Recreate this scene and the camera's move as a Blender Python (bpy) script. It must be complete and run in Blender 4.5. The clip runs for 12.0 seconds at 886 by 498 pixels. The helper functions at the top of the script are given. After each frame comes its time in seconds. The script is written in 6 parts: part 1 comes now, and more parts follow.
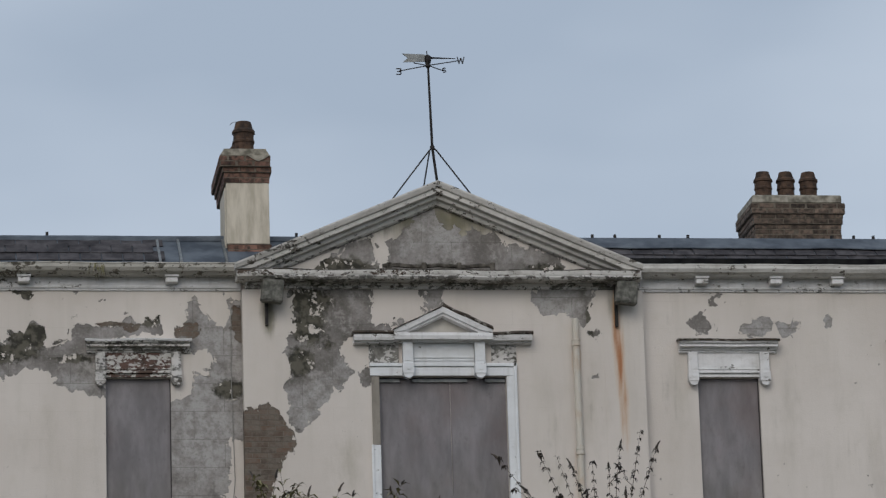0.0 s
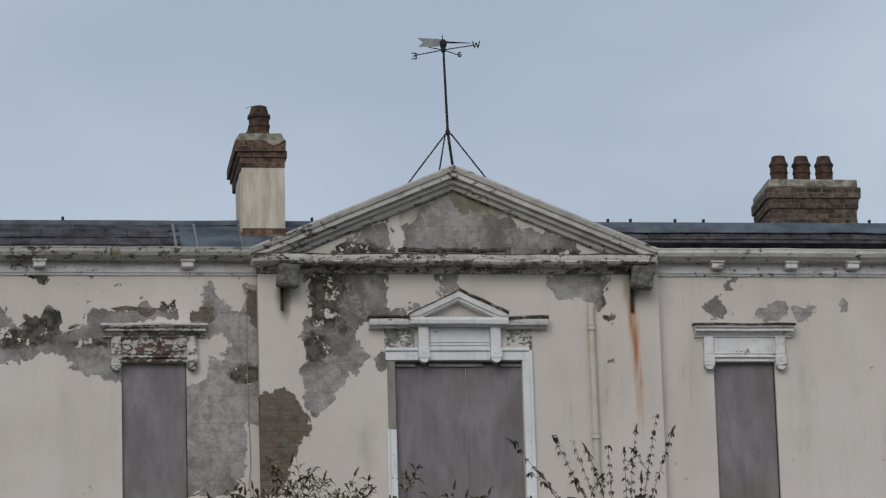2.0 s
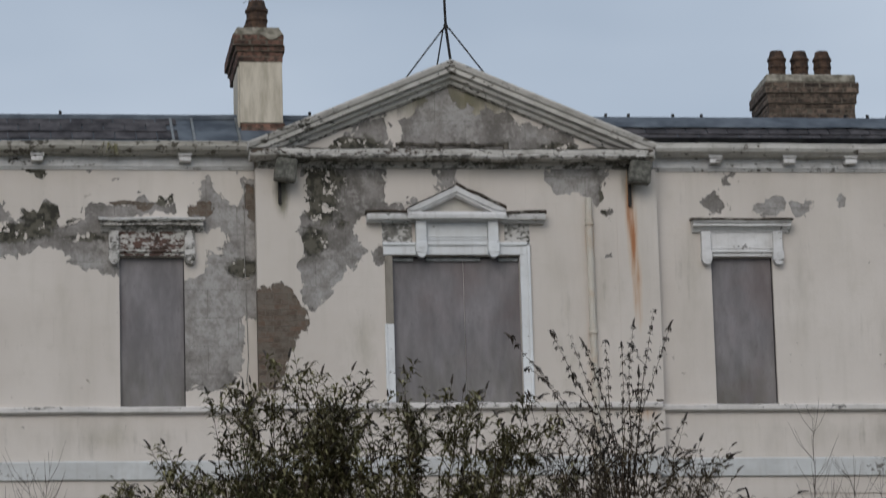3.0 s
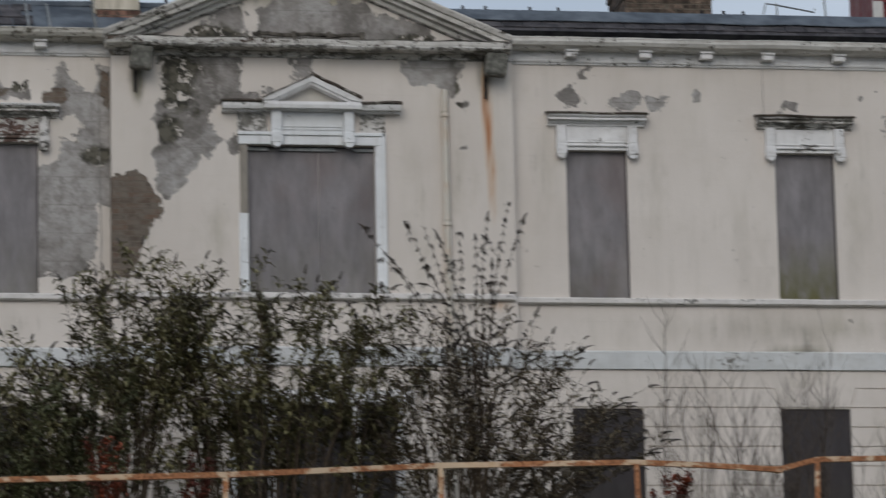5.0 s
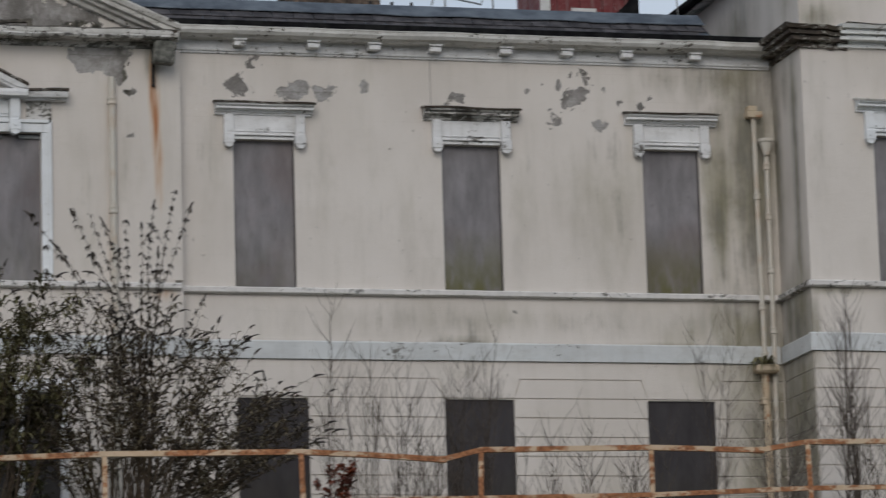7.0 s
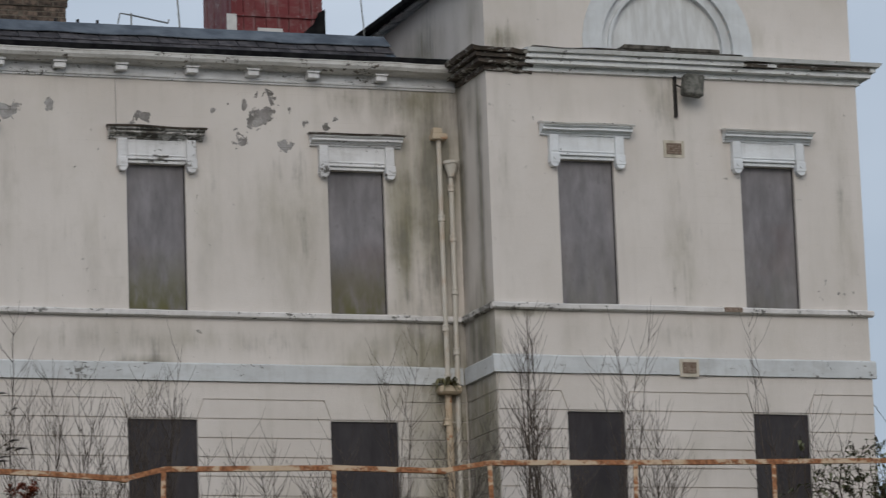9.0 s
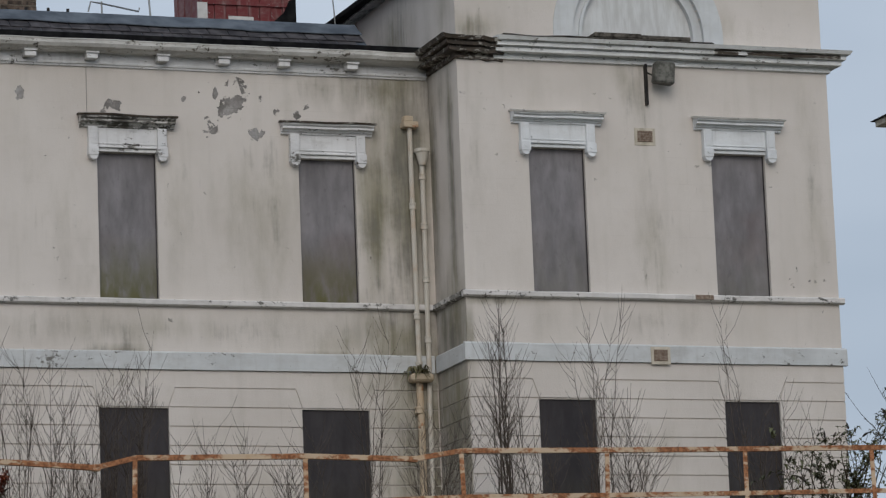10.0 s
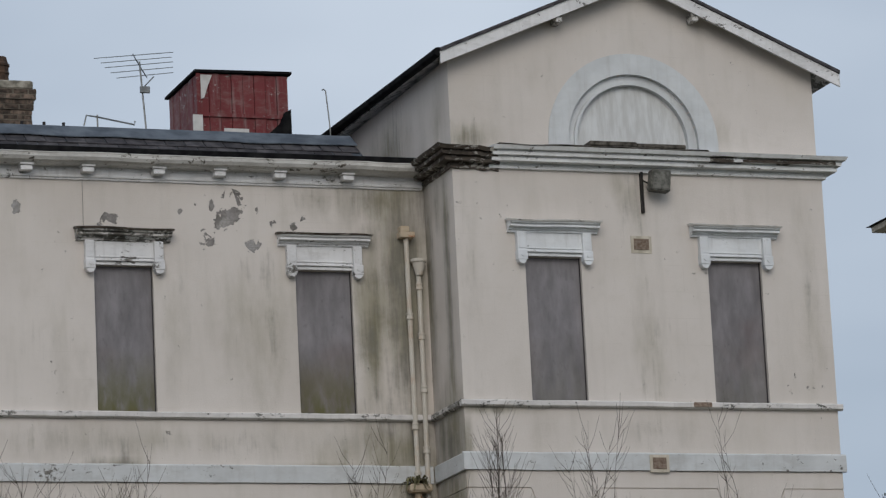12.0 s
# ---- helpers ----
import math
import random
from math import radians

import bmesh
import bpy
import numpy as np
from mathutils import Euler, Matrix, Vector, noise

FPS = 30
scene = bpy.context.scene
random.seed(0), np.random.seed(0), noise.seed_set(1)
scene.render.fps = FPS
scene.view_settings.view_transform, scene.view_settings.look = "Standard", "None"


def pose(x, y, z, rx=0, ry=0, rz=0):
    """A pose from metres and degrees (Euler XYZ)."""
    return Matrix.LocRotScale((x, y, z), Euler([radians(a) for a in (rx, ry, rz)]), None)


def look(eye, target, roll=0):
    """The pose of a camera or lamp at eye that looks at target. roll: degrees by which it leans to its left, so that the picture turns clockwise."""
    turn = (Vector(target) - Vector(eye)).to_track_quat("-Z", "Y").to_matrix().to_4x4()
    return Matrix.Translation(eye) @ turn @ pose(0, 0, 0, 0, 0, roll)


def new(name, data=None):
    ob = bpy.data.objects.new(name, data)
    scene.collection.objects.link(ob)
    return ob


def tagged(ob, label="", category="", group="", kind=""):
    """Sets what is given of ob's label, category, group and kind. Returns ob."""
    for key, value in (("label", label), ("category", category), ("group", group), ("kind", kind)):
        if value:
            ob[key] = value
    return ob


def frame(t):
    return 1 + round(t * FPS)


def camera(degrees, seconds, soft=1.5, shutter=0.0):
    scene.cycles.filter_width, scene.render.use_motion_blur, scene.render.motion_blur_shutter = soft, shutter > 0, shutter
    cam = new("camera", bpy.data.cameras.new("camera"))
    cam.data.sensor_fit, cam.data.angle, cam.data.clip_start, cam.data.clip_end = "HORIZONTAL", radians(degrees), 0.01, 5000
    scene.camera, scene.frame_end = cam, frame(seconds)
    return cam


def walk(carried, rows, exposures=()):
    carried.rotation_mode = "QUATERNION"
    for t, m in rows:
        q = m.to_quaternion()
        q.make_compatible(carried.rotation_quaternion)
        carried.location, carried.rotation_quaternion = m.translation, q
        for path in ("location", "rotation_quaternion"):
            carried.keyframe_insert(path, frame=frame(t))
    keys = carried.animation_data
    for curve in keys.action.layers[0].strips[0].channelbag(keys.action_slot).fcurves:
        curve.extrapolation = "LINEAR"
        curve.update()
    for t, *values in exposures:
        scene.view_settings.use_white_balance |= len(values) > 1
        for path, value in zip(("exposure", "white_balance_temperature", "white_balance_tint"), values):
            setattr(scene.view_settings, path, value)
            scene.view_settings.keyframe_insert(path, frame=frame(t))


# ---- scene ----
cam = camera(12.781, 12.0, soft=1.3, shutter=0.5)
EYE = 1.6
# seconds, yaw, pitch, roll of a camera held in one place
ROWS = [
    (0.0, -7.837, 14.321, -1.718), (0.5, -7.782, 14.269, -1.759), (1.0, -7.736, 14.221, -1.753),
    (1.5, -7.662, 14.138, -1.721), (2.0, -7.598, 14.103, -1.682), (2.5, -7.588, 13.819, -1.693),
    (2.7, -7.588, 13.295, -1.660), (4.3, -8.209, 11.516, -1.702), (4.5, -8.539, 11.409, -1.700),
    (5.0, -9.698, 10.942, -1.280), (5.5, -11.362, 10.597, -1.526), (6.0, -12.038, 10.300, -1.722),
    (6.5, -13.262, 10.699, -1.474), (7.0, -14.609, 10.663, -1.688), (7.5, -15.748, 10.928, -1.731),
    (7.7, -16.215, 10.934, -1.740), (9.3, -19.550, 10.773, -2.119), (9.5, -19.599, 10.741, -2.146),
    (10.0, -19.681, 10.617, -2.234), (10.5, -19.745, 11.453, -2.404), (11.0, -19.765, 11.769, -2.444),
    (11.5, -19.764, 12.086, -2.607), (12.0, -19.795, 12.205, -2.819),
]
walk(cam, [(t, pose(0, 0, EYE, 90 + p, 0, y) @ pose(0, 0, 0, 0, 0, r)) for t, y, p, r in ROWS],
     exposures=[(0.0, 0.0), (12.0, 0.0)])

# ---- light: overcast winter sky, very soft sun ----
world = bpy.data.worlds.new("overcast_sky")
scene.world = world
world.use_nodes = True
wn, wl = world.node_tree.nodes, world.node_tree.links
wn.clear()
w_out = wn.new("ShaderNodeOutputWorld")
w_bg = wn.new("ShaderNodeBackground")
w_sky = wn.new("ShaderNodeTexSky")
w_sky.sky_type, w_sky.sun_disc = "NISHITA", False
w_sky.sun_elevation, w_sky.sun_rotation = radians(32), radians(200)
w_sky.air_density, w_sky.dust_density = 1.0, 4.0
w_dim = wn.new("ShaderNodeVectorMath")
w_dim.operation = "SCALE"
w_dim.inputs["Scale"].default_value = 0.10
w_tc = wn.new("ShaderNodeTexCoord")
w_map = wn.new("ShaderNodeMapping")
w_map.inputs["Scale"].default_value = (1.0, 1.0, 2.6)
w_noise = wn.new("ShaderNodeTexNoise")
w_noise.inputs["Scale"].default_value, w_noise.inputs["Detail"].default_value = 3.2, 4.0
w_ramp = wn.new("ShaderNodeValToRGB")
w_ramp.color_ramp.elements[0].position, w_ramp.color_ramp.elements[1].position = 0.38, 0.74
w_ramp.color_ramp.elements[0].color = (0.40, 0.475, 0.58, 1)
w_ramp.color_ramp.elements[1].color = (0.64, 0.715, 0.815, 1)
w_mix = wn.new("ShaderNodeMix")
w_mix.data_type = "RGBA"
w_mix.inputs["Factor"].default_value = 0.86
wl.new(w_sky.outputs[0], w_dim.inputs[0])
wl.new(w_tc.outputs["Generated"], w_map.inputs[0])
wl.new(w_map.outputs[0], w_noise.inputs["Vector"])
w_dot = wn.new("ShaderNodeVectorMath")
w_dot.operation = "DOT_PRODUCT"
w_dot.inputs[1].default_value = (0.297, 0.923, 0.246)
w_bank = wn.new("ShaderNodeMapRange")
w_bank.interpolation_type = "SMOOTHSTEP"
w_bank.inputs[1].default_value, w_bank.inputs[2].default_value = math.cos(radians(6.0)), math.cos(radians(0.3))
w_bank.inputs[3].default_value, w_bank.inputs[4].default_value = 0.0, 0.15
w_sum = wn.new("ShaderNodeMath")
wl.new(w_tc.outputs["Generated"], w_dot.inputs[0])
wl.new(w_dot.outputs["Value"], w_bank.inputs[0])
wl.new(w_noise.outputs["Fac"], w_sum.inputs[0])
wl.new(w_bank.outputs[0], w_sum.inputs[1])
wl.new(w_sum.outputs[0], w_ramp.inputs[0])
wl.new(w_dim.outputs[0], w_mix.inputs["A"])
wl.new(w_ramp.outputs[0], w_mix.inputs["B"])
wl.new(w_mix.outputs["Result"], w_bg.inputs[0])
w_bg.inputs[1].default_value = 1.0
wl.new(w_bg.outputs[0], w_out.inputs[0])
sun_data = bpy.data.lights.new("sun", "SUN")
sun_data.energy, sun_data.angle, sun_data.color = 0.9, radians(35), (1.0, 0.95, 0.88)
sun = new("sun", sun_data)
sun.matrix_world = look((-20, -40, 60), (10, 54, 8))


# ---- materials ----
class Mat:
    """A small builder of node materials."""

    def __init__(self, name, rough=0.8, metal=0.0, spec=0.3):
        self.m = bpy.data.materials.new(name)
        self.m.use_nodes = True
        self.n, self.l = self.m.node_tree.nodes, self.m.node_tree.links
        self.b = self.n["Principled BSDF"]
        self.b.inputs["Roughness"].default_value = rough
        self.b.inputs["Metallic"].default_value = metal
        self.b.inputs["Specular IOR Level"].default_value = spec
        self.geo = self.n.new("ShaderNodeNewGeometry")
        self.tc = self.n.new("ShaderNodeTexCoord")

    def put(self, socket, value):
        if isinstance(value, bpy.types.NodeSocket):
            self.l.new(value, socket)
        else:
            socket.default_value = value

    def noise(self, scale, detail=4, stretch=(1, 1, 1), seed=0.0, rough=0.55, distort=0.0, obj=False):
        mp = self.n.new("ShaderNodeMapping")
        mp.inputs["Scale"].default_value = stretch
        mp.inputs["Location"].default_value = (seed, seed * 1.7, seed * 0.6)
        self.l.new(self.tc.outputs["Object"] if obj else self.geo.outputs["Position"], mp.inputs[0])
        t = self.n.new("ShaderNodeTexNoise")
        t.inputs["Scale"].default_value, t.inputs["Detail"].default_value = scale, detail
        t.inputs["Roughness"].default_value, t.inputs["Distortion"].default_value = rough, distort
        self.l.new(mp.outputs[0], t.inputs["Vector"])
        return t.outputs["Fac"]

    def cells(self, scale):
        """A random value for each cell of an angular network, as flaking paint breaks."""
        t = self.n.new("ShaderNodeTexVoronoi")
        t.inputs["Scale"].default_value = scale
        self.l.new(self.geo.outputs["Position"], t.inputs["Vector"])
        split = self.n.new("ShaderNodeSeparateColor")
        self.l.new(t.outputs["Color"], split.inputs[0])
        return split.outputs[0]

    def math(self, op, a, b=0.0, clamp=False):
        t = self.n.new("ShaderNodeMath")
        t.operation, t.use_clamp = op, clamp
        self.put(t.inputs[0], a), self.put(t.inputs[1], b)
        return t.outputs[0]

    def step(self, v, lo, hi):
        t = self.n.new("ShaderNodeMapRange")
        t.interpolation_type = "SMOOTHSTEP"
        self.put(t.inputs[0], v)
        t.inputs[1].default_value, t.inputs[2].default_value = lo, hi
        return t.outputs[0]

    def mix(self, f, a, b, mode="MIX"):
        t = self.n.new("ShaderNodeMix")
        t.data_type, t.blend_type = "RGBA", mode
        self.put(t.inputs["Factor"], f)
        for k, c in (("A", a), ("B", b)):
            self.put(t.inputs[k], c if isinstance(c, bpy.types.NodeSocket) else (*c, 1))
        return t.outputs["Result"]

    def attr(self, name):
        t = self.n.new("ShaderNodeAttribute")
        t.attribute_name = name
        return t.outputs["Fac"]

    def height(self):
        t = self.n.new("ShaderNodeSeparateXYZ")
        self.l.new(self.geo.outputs["Position"], t.inputs[0])
        return t.outputs["Z"]

    def random(self):
        return self.n.new("ShaderNodeObjectInfo").outputs["Random"]

    def island(self):
        return self.geo.outputs["Random Per Island"]

    def done(self, colour, bump=None, dist=0.01, strength=0.5, rough=None):
        self.put(self.b.inputs["Base Color"], colour if isinstance(colour, bpy.types.NodeSocket) else (*colour, 1))
        if rough is not None:
            self.put(self.b.inputs["Roughness"], rough)
        if bump is not None:
            t = self.n.new("ShaderNodeBump")
            t.inputs["Strength"].default_value, t.inputs["Distance"].default_value = strength, dist
            self.l.new(bump, t.inputs["Height"])
            self.l.new(t.outputs[0], self.b.inputs["Normal"])
        return self.m


def stucco():
    """Cream painted render; where the wear fields say so, bare grey render, brick, algae runs and rust."""
    k = Mat("cream_render", 0.85, spec=0.2)
    big, mid, fine = k.noise(0.5, 3), k.noise(5, 5, seed=3), k.noise(60, 4)
    runs = k.noise(2.0, 5, (2.2, 2.2, 0.25), seed=8)
    base = k.mix(k.step(big, 0.3, 0.7), (0.60, 0.55, 0.506), (0.672, 0.622, 0.58))
    base = k.mix(k.math("MULTIPLY", k.step(runs, 0.46, 0.85), 0.30), base, (0.42, 0.395, 0.34))
    base = k.mix(k.math("MULTIPLY", k.step(mid, 0.5, 0.8), 0.16), base, (0.47, 0.435, 0.37))
    ash = k.n.new("ShaderNodeTexBrick")
    for key, value in (("Scale", 1.0), ("Mortar Size", 0.005), ("Brick Width", 0.86), ("Row Height", 0.40), ("Mortar Smooth", 0.6)):
        ash.inputs[key].default_value = value
    flat = k.n.new("ShaderNodeSeparateXYZ")
    k.l.new(k.geo.outputs["Position"], flat.inputs[0])
    pair = k.n.new("ShaderNodeCombineXYZ")
    k.l.new(k.math("ADD", flat.outputs["X"], flat.outputs["Y"]), pair.inputs[0])
    k.l.new(flat.outputs["Z"], pair.inputs[1])
    k.l.new(pair.outputs[0], ash.inputs["Vector"])
    faint = k.math("MULTIPLY", ash.outputs["Fac"], k.step(k.noise(0.9, 3, seed=77), 0.48, 0.66))
    base = k.mix(k.math("MULTIPLY", faint, 0.15), base, (0.36, 0.32, 0.27))
    soft = k.noise(1.1, 5, (1, 1, 0.6), seed=101, rough=0.6)
    base = k.mix(k.math("MULTIPLY", k.step(soft, 0.48, 0.75), 0.13), base, (0.50, 0.455, 0.36))
    # algae and soot runs
    wash = k.step(k.math("ADD", k.attr("stain"), k.math("MULTIPLY", k.math("SUBTRACT", k.noise(1.6, 6, (1.6, 1.6, 0.5), seed=25, rough=0.6), 0.5), 0.8)), 0.24, 0.85)
    base = k.mix(k.math("MULTIPLY", wash, 0.78), base, k.mix(k.step(k.noise(0.7, 3, seed=27), 0.4, 0.6), (0.27, 0.25, 0.205), (0.285, 0.262, 0.185)))
    runny = k.math("ADD", k.math("MULTIPLY", k.noise(2.0, 7, (4.2, 4.2, 0.4), seed=21, rough=0.62), 0.6), k.math("MULTIPLY", k.noise(2.2, 6, seed=23, rough=0.65), 0.4))
    algae = k.step(k.math("ADD", k.attr("stain"), k.math("MULTIPLY", k.math("SUBTRACT", runny, 0.5), 2.0)), 0.40, 0.98)
    base = k.mix(k.math("MULTIPLY", algae, 0.72), base, k.mix(k.step(k.noise(1.3, 3, seed=5), 0.42, 0.62), (0.125, 0.12, 0.10), (0.15, 0.14, 0.08)))
    # rust runs
    rust = k.step(k.math("ADD", k.attr("rust"), k.math("MULTIPLY", k.math("SUBTRACT", k.noise(6, 4, (4, 4, 0.4), seed=31), 0.5), 0.55)), 0.2, 0.9)
    base = k.mix(k.math("MULTIPLY", rust, 0.88), base, k.mix(rust, (0.58, 0.36, 0.16), (0.36, 0.125, 0.03)))
    # loss of the paint coat
    edge = k.math("ADD", k.math("MULTIPLY", k.math("SUBTRACT", k.noise(3.0, 8, seed=11, rough=0.66, distort=0.6), 0.5), 0.68),
                  k.math("MULTIPLY", k.math("SUBTRACT", k.noise(14, 5, seed=13), 0.5), 0.30))
    edge = k.math("ADD", edge, k.math("MULTIPLY", k.math("SUBTRACT", k.cells(5.5), 0.5), 0.30))
    edge = k.math("ADD", edge, k.math("MULTIPLY", k.math("SUBTRACT", k.cells(14), 0.5), 0.16))
    chips = k.math("MULTIPLY", k.math("MULTIPLY", k.step(k.noise(9, 7, seed=91, rough=0.7), 0.655, 0.67), 0.7), k.step(k.noise(0.8, 3, seed=93), 0.50, 0.60))
    bare = k.math("MAXIMUM", k.step(k.math("ADD", k.attr("bare"), edge), 0.49, 0.508), chips)
    grey = k.mix(k.step(k.noise(2.6, 6, seed=41), 0.32, 0.68), (0.165, 0.152, 0.142), (0.32, 0.30, 0.288))
    grey = k.mix(k.math("MULTIPLY", k.step(k.noise(4.5, 6, seed=43), 0.52, 0.72), 0.7), grey, (0.10, 0.095, 0.08))
    grey = k.mix(k.math("MULTIPLY", k.step(k.noise(3.3, 7, seed=45, rough=0.65), 0.55, 0.64), 0.55), grey, (0.44, 0.42, 0.40))
    grey = k.mix(k.step(k.math("ADD", k.attr("pale"), k.math("MULTIPLY", k.math("SUBTRACT", k.noise(4, 7, seed=48, rough=0.68), 0.5), 1.2)), 0.3, 0.75), grey, k.mix(k.step(k.noise(6, 7, seed=50, rough=0.7), 0.4, 0.65), (0.395, 0.38, 0.372), (0.255, 0.24, 0.225)))
    grey = k.mix(k.math("MULTIPLY", ash.outputs["Fac"], 0.55), grey, (0.12, 0.115, 0.10))
    grit = k.noise(26, 8, seed=46, rough=0.75)
    grey = k.mix(k.math("MULTIPLY", k.step(grit, 0.5, 0.72), 0.6), grey, (0.11, 0.105, 0.09))
    grey = k.mix(k.math("MULTIPLY", k.step(grit, 0.5, 0.30), 0.35), grey, (0.45, 0.43, 0.40))
    moss = k.step(k.math("ADD", k.attr("moss"), k.math("SUBTRACT", k.math("ADD", k.math("MULTIPLY", k.noise(5, 7, seed=47, rough=0.7), 0.5), k.math("MULTIPLY", k.noise(17, 6, seed=52, rough=0.7), 0.5)), 0.5)), 0.46, 0.66)
    grey = k.mix(moss, grey, k.mix(k.step(k.noise(9, 4, seed=49), 0.4, 0.6), (0.045, 0.043, 0.035), (0.12, 0.112, 0.09)))
    flakes = k.math("MULTIPLY", k.attr("moss"), k.step(k.noise(5.5, 7, seed=53, rough=0.65), 0.575, 0.59))
    bare = k.math("MULTIPLY", bare, k.math("SUBTRACT", 1.0, k.step(flakes, 0.45, 0.55)))
    # loss of the render itself, down to the brick
    deep = k.step(k.math("ADD", k.attr("deep"), edge), 0.49, 0.52)
    brick = k.n.new("ShaderNodeTexBrick")
    for key, value in (("Scale", 1.0), ("Mortar Size", 0.006), ("Brick Width", 0.225), ("Row Height", 0.078), ("Mortar Smooth", 0.3), ("Bias", 0.0)):
        brick.inputs[key].default_value = value
    brick.inputs["Color1"].default_value = (0.15, 0.096, 0.07, 1)
    brick.inputs["Color2"].default_value = (0.085, 0.068, 0.055, 1)
    brick.inputs["Mortar"].default_value = (0.19, 0.17, 0.14, 1)
    swap = k.n.new("ShaderNodeSeparateXYZ")
    k.l.new(k.geo.outputs["Position"], swap.inputs[0])
    join = k.n.new("ShaderNodeCombineXYZ")
    k.l.new(k.math("ADD", swap.outputs["X"], swap.outputs["Y"]), join.inputs[0])
    k.l.new(swap.outputs["Z"], join.inputs[1])
    k.l.new(join.outputs[0], brick.inputs["Vector"])
    rough_brick = k.mix(k.math("MULTIPLY", k.step(k.noise(7, 8, seed=61, rough=0.75), 0.36, 0.60), 0.88), brick.outputs["Color"], (0.18, 0.155, 0.13))
    out = k.mix(deep, k.mix(bare, base, grey), rough_brick)
    h = k.math("ADD", k.math("MULTIPLY", fine, 0.12), k.math("MULTIPLY", mid, 0.25))
    h = k.math("SUBTRACT", h, k.math("MULTIPLY", bare, 1.0))
    h = k.math("SUBTRACT", h, k.math("MULTIPLY", deep, k.math("ADD", 1.2, brick.outputs["Fac"])))
    h = k.math("ADD", h, k.math("MULTIPLY", k.math("MULTIPLY", bare, k.noise(12, 6, seed=71)), 0.8))
    return k.done(out, h, 0.028, 0.9)


def white_paint(name, wear, tint=(0.66, 0.67, 0.67), moss=0.5, bare=(0.25, 0.24, 0.22), grime=0.35, scale=6.5):
    """Old gloss paint: flaked to what lies under it, streaked, with soft dirt."""
    k = Mat(name, 0.6)
    flake = k.math("ADD", k.math("MULTIPLY", k.math("SUBTRACT", k.cells(22), 0.5), 0.10), k.math("ADD", k.math("MULTIPLY", k.noise(scale, 11, (0.75, 0.75, 1.6), seed=2 + wear, rough=0.74, distort=0.15), 0.75), k.math("MULTIPLY", k.noise(0.8, 2, seed=33), 0.25)))
    flake = k.step(flake, 0.635 - wear * 0.85, 0.66 - wear * 0.85)
    base = k.mix(k.step(k.noise(1.6, 4, seed=6), 0.3, 0.7), tint, tuple(c * 0.84 for c in tint))
    base = k.mix(k.math("MULTIPLY", k.step(k.noise(3, 5, (4, 4, 0.5), seed=9), 0.5, 0.8), 0.35), base, (0.375, 0.36, 0.345))
    dirt = k.step(k.math("ADD", k.math("MULTIPLY", k.noise(7, 8, (0.6, 0.6, 1.4), seed=19, rough=0.7), 0.6), k.math("MULTIPLY", k.noise(1.3, 4, seed=29), 0.4)), 0.44, 0.68)
    base = k.mix(k.math("MULTIPLY", dirt, grime), base, (0.30, 0.283, 0.255))
    under = k.mix(k.step(k.noise(9, 5, seed=12), 0.35, 0.65), tuple(c * 0.45 for c in bare), bare)
    under = k.mix(k.math("MULTIPLY", k.step(k.noise(3.1, 4, seed=15), 0.5, 0.62), moss), under, (0.065, 0.058, 0.045))
    h = k.math("SUBTRACT", k.math("MULTIPLY", k.noise(40, 3), 0.2), flake)
    return k.done(k.mix(flake, base, under), h, 0.008, 0.6)


def plain(name, a, b, scale=6, rough=0.8, metal=0.0, bump=0.004, stretch=(1, 1, 1), detail=5, vary=0.0, spec=0.3):
    k = Mat(name, rough, metal, spec)
    n = k.noise(scale, detail, stretch, seed=len(name))
    c = k.mix(k.step(n, 0.3, 0.7), a, b)
    if vary:
        r = k.math("ADD", 1.0 - vary, k.math("MULTIPLY", k.random(), 2 * vary))
        join = k.n.new("ShaderNodeCombineXYZ")
        for i in range(3):
            k.l.new(r, join.inputs[i])
        c = k.mix(1.0, c, join.outputs[0], "MULTIPLY")
    return k.done(c, n, bump, 0.6)


def boarding(name, a, b, algae, low, high):
    """Weathered sheet boarding, greener towards its foot where water sits."""
    k = Mat(name, 0.75, spec=0.25)
    grain = k.noise(2.2, 7, (3.2, 3.2, 0.9), seed=4, rough=0.6)
    blot = k.noise(1.7, 6, (1, 1, 0.7), seed=14)
    c = k.mix(k.step(grain, 0.15, 0.85), a, b)
    c = k.mix(k.math("MULTIPLY", k.step(blot, 0.45, 0.75), 0.55), c, tuple(v * 1.25 for v in b))
    c = k.mix(k.math("MULTIPLY", k.step(k.noise(1.2, 4, (2, 2, 0.6), seed=24), 0.5, 0.7), 0.5), c, tuple(v * 0.7 for v in a))
    c = k.mix(k.math("MULTIPLY", k.step(k.noise(14, 6, (1, 1, 0.5), seed=44, rough=0.7), 0.55, 0.72), 0.35), c, tuple(v * 0.62 for v in a))
    c = k.mix(k.math("MULTIPLY", k.step(k.noise(0.9, 4, seed=54), 0.5, 0.72), 0.30), c, (a[0] * 1.25, a[1] * 0.95, a[2] * 0.85))
    foot = k.n.new("ShaderNodeMapRange")
    k.l.new(k.height(), foot.inputs[0])
    foot.inputs[1].default_value, foot.inputs[2].default_value = high, low
    g = k.math("MULTIPLY", foot.outputs[0], k.math("MULTIPLY", k.step(k.noise(3, 5, (2, 2, 0.7), seed=34), 0.22, 0.6), algae))
    c = k.mix(g, c, (0.115, 0.11, 0.04))
    return k.done(c, grain, 0.004, 0.4)


